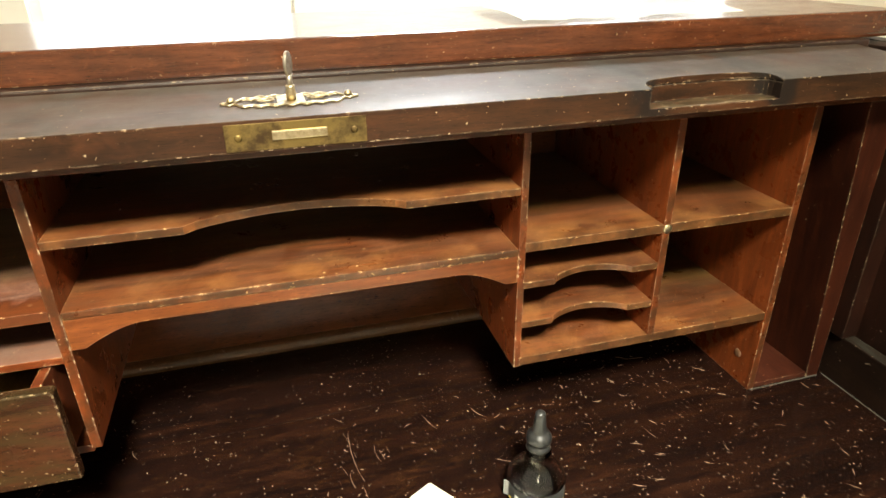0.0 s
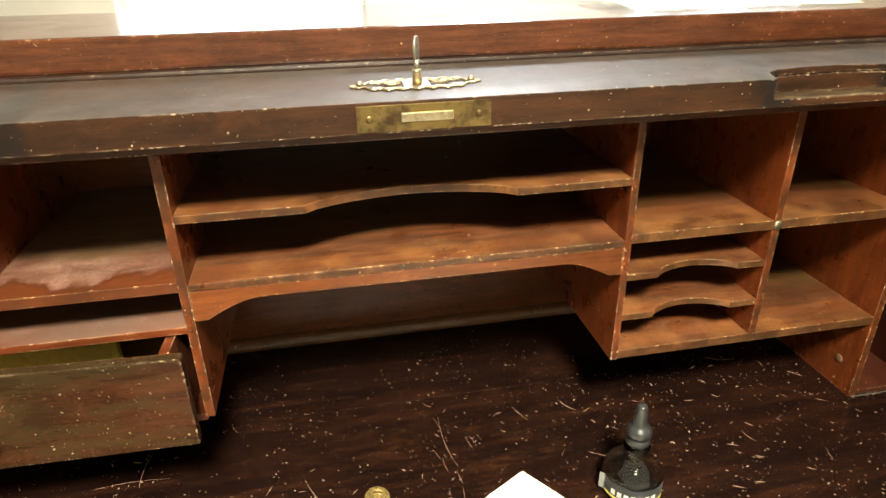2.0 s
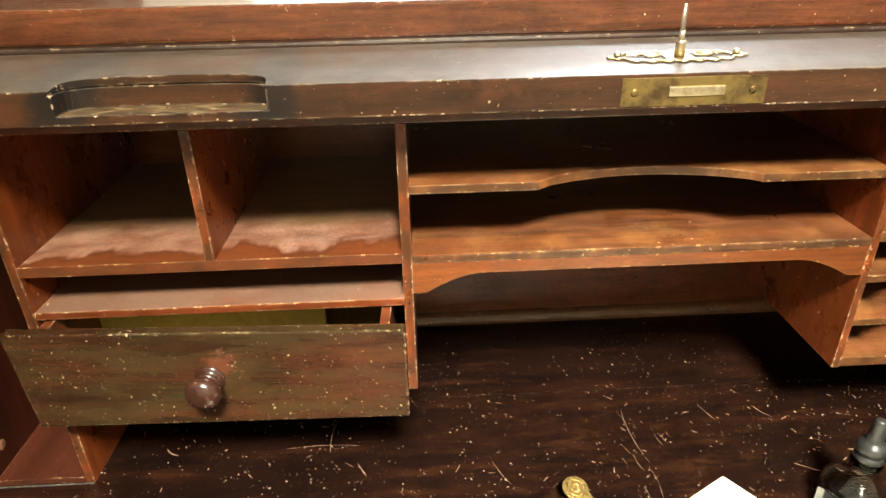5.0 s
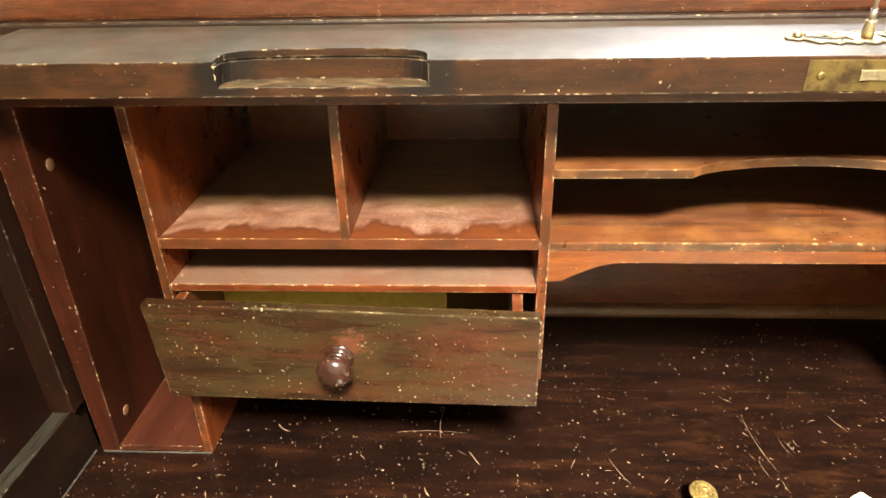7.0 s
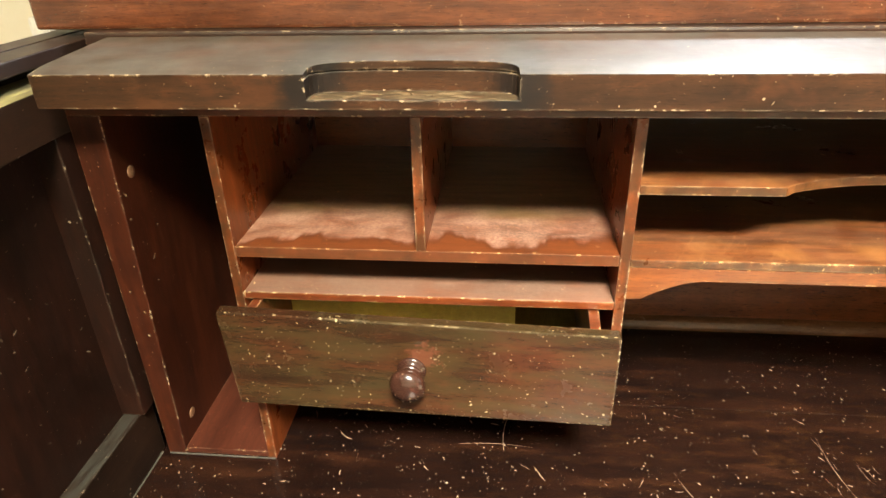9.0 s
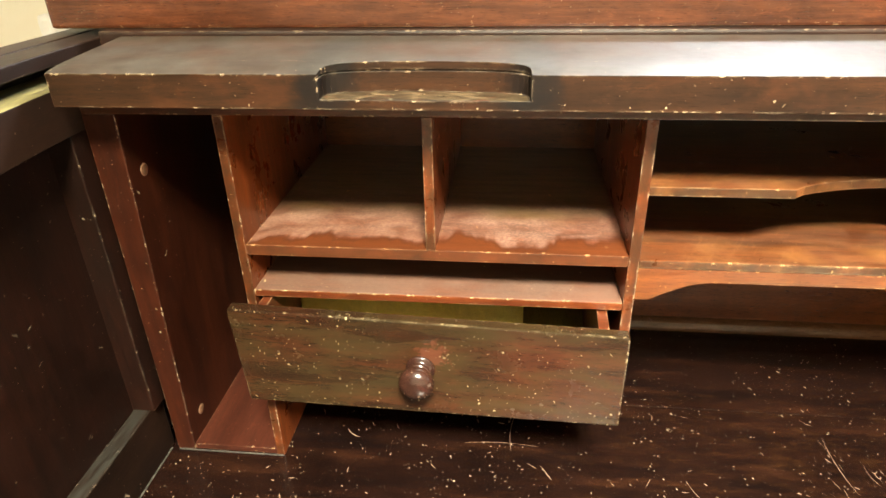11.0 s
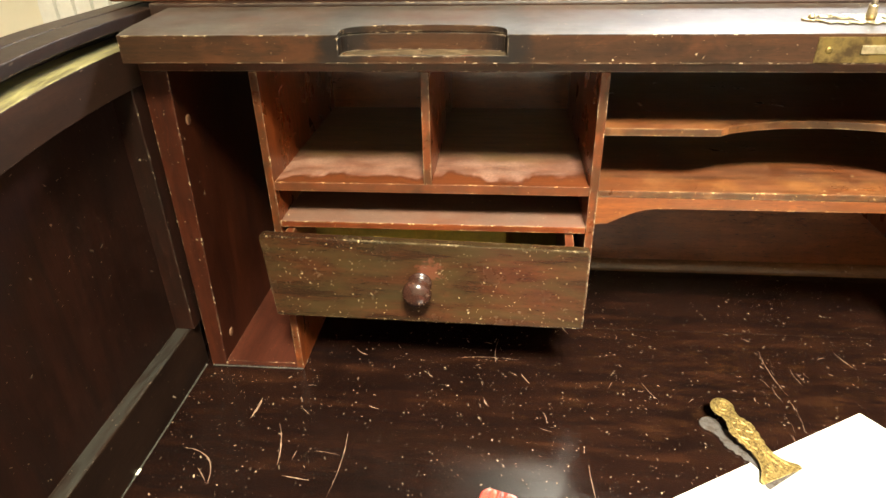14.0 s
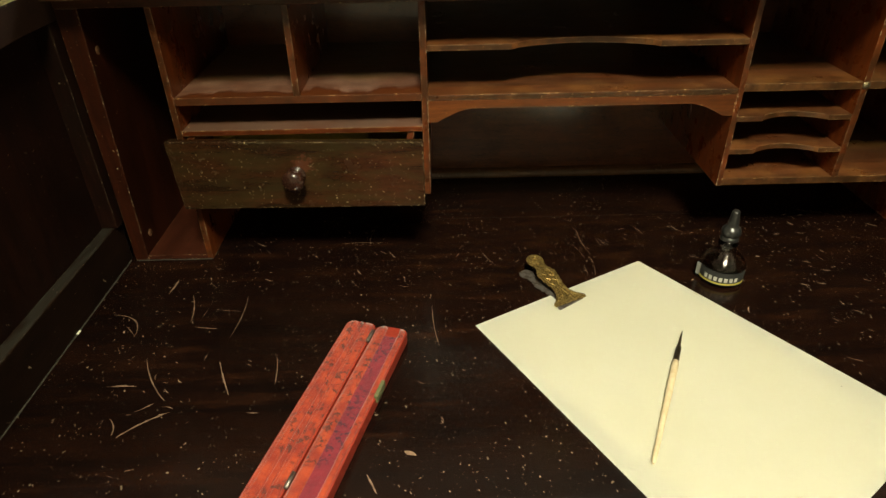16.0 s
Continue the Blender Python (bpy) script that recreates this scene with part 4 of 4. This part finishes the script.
def build_clip():
    c = thing("letter_clip", (-0.025, -0.085, 0.7505), "ornate gilt brass letter clip gripping the paper's edge", "paper clip")
    m = pose(-0.0145, -0.1045, 0.7530, 10.5, 0, 27.0)
    bm = prism(leaf_outline(0.0195, 0.0078, 0.0112, 0.0068, 0.0098), 0.0, 0.0016, "z", 0.0005)
    bm.transform(m)
    up = part("upper_leaf", bm, M_CLIP, c, "embossed brass upper leaf")
    # raised ornament
    rings = [([(0.0066 * math.cos(a), 0.0682 + 0.0066 * math.sin(a), 0.0017) for a in [2 * math.pi * i / 24 for i in range(25)]], 0.0007),
             ([(0.0032 * math.cos(a), 0.0682 + 0.0032 * math.sin(a), 0.0017) for a in [2 * math.pi * i / 18 for i in range(19)]], 0.0009)]
    for s in (-1, 1):
        rings.append(([(s * (0.0025 + 0.0045 * math.sin(math.pi * f)), 0.026 + 0.030 * f, 0.0017) for f in [i / 14 for i in range(15)]], 0.0009))
        rings.append(([(s * (0.0015 + 0.0022 * (1 + math.sin(6 * math.pi * f))), 0.029 + 0.024 * f, 0.0019) for f in [i / 24 for i in range(25)]], 0.0009))
        rings.append(([(s * (0.0135 - 0.010 * f ** 0.6), 0.0045 + 0.020 * f, 0.0017) for f in [i / 12 for i in range(13)]], 0.0008))
        rings.append(([(s * (0.0062 + 0.0032 * math.cos(a) * (1 - a / 12)), 0.0085 + 0.0034 * math.sin(a) * (1 - a / 12), 0.0017) for a in [7.5 * i / 22 for i in range(23)]], 0.0008))
        rings.append(([(s * 0.003 * (1 - f), 0.010 + 0.016 * f, 0.0018) for f in [i / 8 for i in range(9)]], 0.0009))
    for line, r in rings:
        t = tube(line, r, 7)
        t.transform(m)
        part("ornament", t, M_CLIP, up, "", True)
    bm = prism(leaf_outline(0.0170, 0.0070, 0.0090, 0.0058, 0.0085), 0.0, 0.0012, "z", 0.0004)
    bm.transform(pose(-0.0160, -0.1030, 0.7512, 0, 0, 35.0) @ Matrix.Translation((0.0, -0.004, -0.0006)))
    for v in bm.verts:
        v.co.z = max(v.co.z, 0.7502)
    part("lower_leaf", bm, M_STEEL, c, "grey steel lower leaf")
    sp = lathe([(0.0030, -0.0062), (0.0034, -0.0055), (0.0034, 0.0055), (0.0030, 0.0062)], m @ pose(0, 0.040, -0.0032, 0, 90, 0), 16)
    part("spring", sp, M_STEEL, c, "grey coiled spring", True)


def build_pen():
    a, b = Vector((0.0838, -0.1575, 0.7546)), Vector((0.0105, -0.3105, 0.7537))
    p = thing("dip_pen", (0.047, -0.234, 0.7517), "dip pen with pale wooden holder lying on the paper", "pen")
    way = (b - a).normalized()

    def at(d):
        return a + d * way
    part("nib", tube([at(0.0), at(0.006), at(0.018), at(0.028)], [0.0003, 0.0007, 0.0013, 0.0015], 12), M_NIB, p, "dark bronze steel nib", True)
    part("ferrule", tube([at(0.024), at(0.026), at(0.044), at(0.047)], [0.0020, 0.0025, 0.0028, 0.0029], 16), M_NIB, p, "dark metal ferrule", True)
    part("holder", tube([at(0.046), at(0.052), at(0.075), at(0.110), at(0.150), at(0.168), at(0.1707)], [0.0029, 0.0032, 0.0031, 0.0026, 0.0021, 0.0018, 0.0007], 16), M_PENWOOD, p, "tapered pale wooden holder", True)


def build_bottle():
    x, y, z = 0.1580, -0.0610, ZD + 0.0002
    b = thing("ink_bottle", (x, y, z), "small round glass ink bottle with black dropper stopper", "ink bottle")
    outer = [(0, 0), (0.0235, 0), (0.0258, 0.0015), (0.0265, 0.0040), (0.0265, 0.0195), (0.0258, 0.0225), (0.0225, 0.0270), (0.0170, 0.0315), (0.0120, 0.0345), (0.0092, 0.0375), (0.0088, 0.0430), (0.0104, 0.0440), (0.0104, 0.0460), (0.0088, 0.0470), (0.0088, 0.0490)]
    outer = [(r * (0.885 if h < 0.034 else 1.0), h) for r, h in outer]
    part("bottle", lathe(outer + [(0.0068, 0.0490), (0.0068, 0.0365), (0.0096, 0.0325), (0.0140, 0.0292), (0.0185, 0.0250), (0.0208, 0.0215), (0.0211, 0.0190), (0.0211, 0.0040), (0.0198, 0.0022), (0, 0.0022)], pose(x, y, z), 56), M_GLASS, b, "clear glass body", True)
    part("ink", lathe([(0, 0.0026), (0.0190, 0.0026), (0.0205, 0.0040), (0.0205, 0.0046), (0.0190, 0.0049), (0, 0.0048)], pose(x, y, z), 48), M_INK, b, "black ink left in the bottom", True)
    stop = [(0, 0.0420), (0.0066, 0.0420), (0.0066, 0.0493), (0.0092, 0.0493), (0.0096, 0.0497), (0.0092, 0.0530), (0.0082, 0.0534), (0.0082, 0.0556), (0.0097, 0.0561), (0.0101, 0.0585), (0.0097, 0.0612), (0.0084, 0.0634), (0.0066, 0.0648), (0.0058, 0.0662), (0.0050, 0.0730), (0.0043, 0.0795), (0.0039, 0.0826), (0.0030, 0.0838), (0, 0.0841)]
    part("stopper", lathe(stop, pose(x, y, z), 40), M_RUBBER, b, "ribbed black dropper stopper", True)

    def wrap(a0, a1, z0, z1, r, skew=0.0):
        bm = bmesh.new()
        n = max(2, int(abs(a1 - a0) / 4))
        q = []
        for i in range(n + 1):
            a = math.radians(a0 + (a1 - a0) * i / n)
            q.append([bm.verts.new((x + rr * math.cos(a), y + rr * math.sin(a), z + zz)) for rr, zz in ((r, z0), (r, z1), (r + 0.00015, z1), (r + 0.00015, z0))])
        for s, e in zip(q, q[1:]):
            for k in range(4):
                bm.faces.new((s[k], s[(k + 1) % 4], e[(k + 1) % 4], e[k]))
        bm.faces.new(q[0])
        bm.faces.new(q[-1])
        return bm
    lab = part("label", wrap(-178, -42, 0.0040, 0.0195, 0.0236), M_BLACK, b, "black paper label")
    part("label_band", wrap(-176, -44, 0.0050, 0.0068, 0.02375), M_YELLOW, lab, "yellow printed band")
    for k in range(7):
        a = -157 + 13.0 * k
        part("print_bar", wrap(a, a + 8.5, 0.0085, 0.0135, 0.02375), M_LETTER, lab, "pale printed bar")
    # the label's lifted end
    curl = [(x + (0.0237 + 0.0030 * f * f) * math.cos(math.radians(-178 - 9 * f)), y + (0.0237 + 0.0030 * f * f) * math.sin(math.radians(-178 - 9 * f))) for f in [i / 6 for i in range(7)]]
    bm = prism(curl + [(px + 0.0002, py + 0.0002) for px, py in reversed(curl)], z + 0.004, z + 0.0190, "z")
    part("label_end", bm, M_LABELBACK, lab, "curled torn end of the label")


def build_case_box():
    """The open hinged drawing-instrument case."""
    c = thing("instrument_case", (-0.245, -0.245, ZD), "open red velvet-lined instrument case with corroded hinges", "case")
    # along local x: length, local y: width to the other half
    n = 0.235

    def rounded(y0, y1, r, x0=0.0):
        pts = []
        for cx, cy, a0 in ((x0 + r, y0 + r, 180), (n - r, y0 + r, 270), (n - r, y1 - r, 0), (x0 + r, y1 - r, 90)):
            pts += [(cx + r * math.cos(math.radians(a0 + 15 * k)), cy + r * math.sin(math.radians(a0 + 15 * k))) for k in range(7)]
        return pts
    m = Matrix.Translation((-0.2425, -0.1365, ZD + 0.0002)) @ Matrix.Rotation(math.radians(-105.8), 4, "Z") @ Matrix.Diagonal((1.02, 1.09, 1.0, 1.0))
    for k, (y0, y1, x0) in enumerate(((0.0, 0.0275, 0.0), (0.0285, 0.0575, 0.001))):
        bm = prism(rounded(y0, y1, 0.0065, x0), 0.0, 0.0120, "z", 0.0012)
        bm.transform(m)
        half = part("case_half", bm, M_CASE_OUT, c, "red leatherette half of the case")
        # padded lining: ribs with grooves between them
        prof = []
        for i in range(33):
            f = i / 32
            yy = y0 + 0.0016 + (y1 - y0 - 0.0032) * f
            if k == 0:
                zz = 0.0148 - 0.0036 * math.exp(-((f - 0.40) / 0.050) ** 2) - 0.0034 * math.exp(-((f - 0.62) / 0.050) ** 2) - 0.0018 * abs(2 * f - 1) ** 6 + 0.0003 * math.sin(40 * f)
            else:
                zz = 0.0146 - 0.0050 * (1 / (1 + math.exp(-(f - 0.36) / 0.02)) - 1 / (1 + math.exp(-(f - 0.80) / 0.02))) - 0.0018 * abs(2 * f - 1) ** 6
            prof.append((yy, zz))
        bm = bmesh.new()
        rows = []
        steps = 60
        for j in range(steps + 1):
            x = x0 + 0.002 + (n - x0 - 0.004) * j / steps
            end = min(x - x0, n - x) / 0.010
            row = []
            for (yy, zz), i in zip(prof, range(33)):
                f = abs(2 * i / 32 - 1)
                drop = 0.0 if end > 1 else 0.0016 * (1 - end) ** 2
                inset = 0.0 if end > 0.6 else (0.6 - end) * 0.0045 * (1 if f > 0.5 else 0) * (-1 if i > 16 else 1) * f
                ripple = 0.0006 * noise.noise(Vector((x * 260, yy * 420, k))) + 0.0005 * noise.noise(Vector((x * 60, yy * 90, k + 5)))
                row.append(bm.verts.new((x, yy + inset, zz - drop + ripple)))
            rows.append(row)
        for a, b in zip(rows, rows[1:]):
            for i in range(32):
                bm.faces.new((a[i], a[i + 1], b[i + 1], b[i]))
        rim = [e for e in bm.edges if e.is_boundary]
        low = bmesh.ops.extrude_edge_only(bm, edges=rim)
        for v in (g for g in low["geom"] if isinstance(g, bmesh.types.BMVert)):
            v.co.z = 0.0110
        bm.transform(m)
        part("lining", bm, M_CASE, half, "orange-red velvet lining", True)
        if k == 1:
            g = box(x0 + 0.014, n - 0.010, y0 + 0.0105, y0 + 0.0232, 0.0092, 0.0124, 0.0008)
            g.transform(m)
            part("groove_lining", g, M_CASE_DK, half, "dark crimson worn groove")
    for d, yy, ln in ((0.020, 0.0280, 0.016), (0.185, 0.0280, 0.014)):
        h = lathe([(0, -ln / 2), (0.0017, -ln / 2), (0.0017, ln / 2), (0, ln / 2)], m @ pose(d, yy, 0.0136, 0, 90, 0), 12)
        part("hinge", h, M_STEEL, c, "dark corroded hinge", True)
    h = box(0.072, 0.092, 0.0560, 0.0592, 0.0060, 0.0138, 0.0008)
    h.transform(m)
    part("clasp", h, M_VERDI, c, "green corroded clasp")


def build_cloth():
    """A white cloth lying in folds on the desk's top board."""
    bm = bmesh.new()
    nx, ny = 60, 24
    rows = []
    for i in range(nx + 1):
        row = []
        for j in range(ny + 1):
            f, g = i / nx, j / ny
            x = 0.190 + 0.205 * f
            front = 0.084 + 0.010 * noise.noise(Vector((f * 9, 0.3, 0))) + 0.004 * noise.noise(Vector((f * 31, 2.3, 0)))
            y = front + (0.215 - front) * g
            x += 0.006 * noise.noise(Vector((f * 3, g * 8, 4.0)))
            z = 1.0986 + 0.0012 + 0.003 * min(1, 5 * g) + 0.009 * abs(noise.noise(Vector((x * 24, y * 18, 1.0)))) * min(1, 6 * g, 6 * f, 6 * (1 - f)) + 0.016 * math.exp(-((f - 0.80) / 0.10) ** 2) * min(1, 1.6 * g) 
            row.append(bm.verts.new((x, y, z)))
        rows.append(row)
    for a, b in zip(rows, rows[1:]):
        for j in range(ny):
            bm.faces.new((a[j], a[j + 1], b[j + 1], b[j]))
    bmesh.ops.solidify(bm, geom=bm.faces[:], thickness=0.0010)
    tagged(part("cloth", bm, M_CLOTH, None, "", True), "rumpled white cloth lying on the desk's top", "cloth")


build_key()
build_papers()
build_clip()
build_pen()
build_bottle()
build_case_box()
build_cloth()
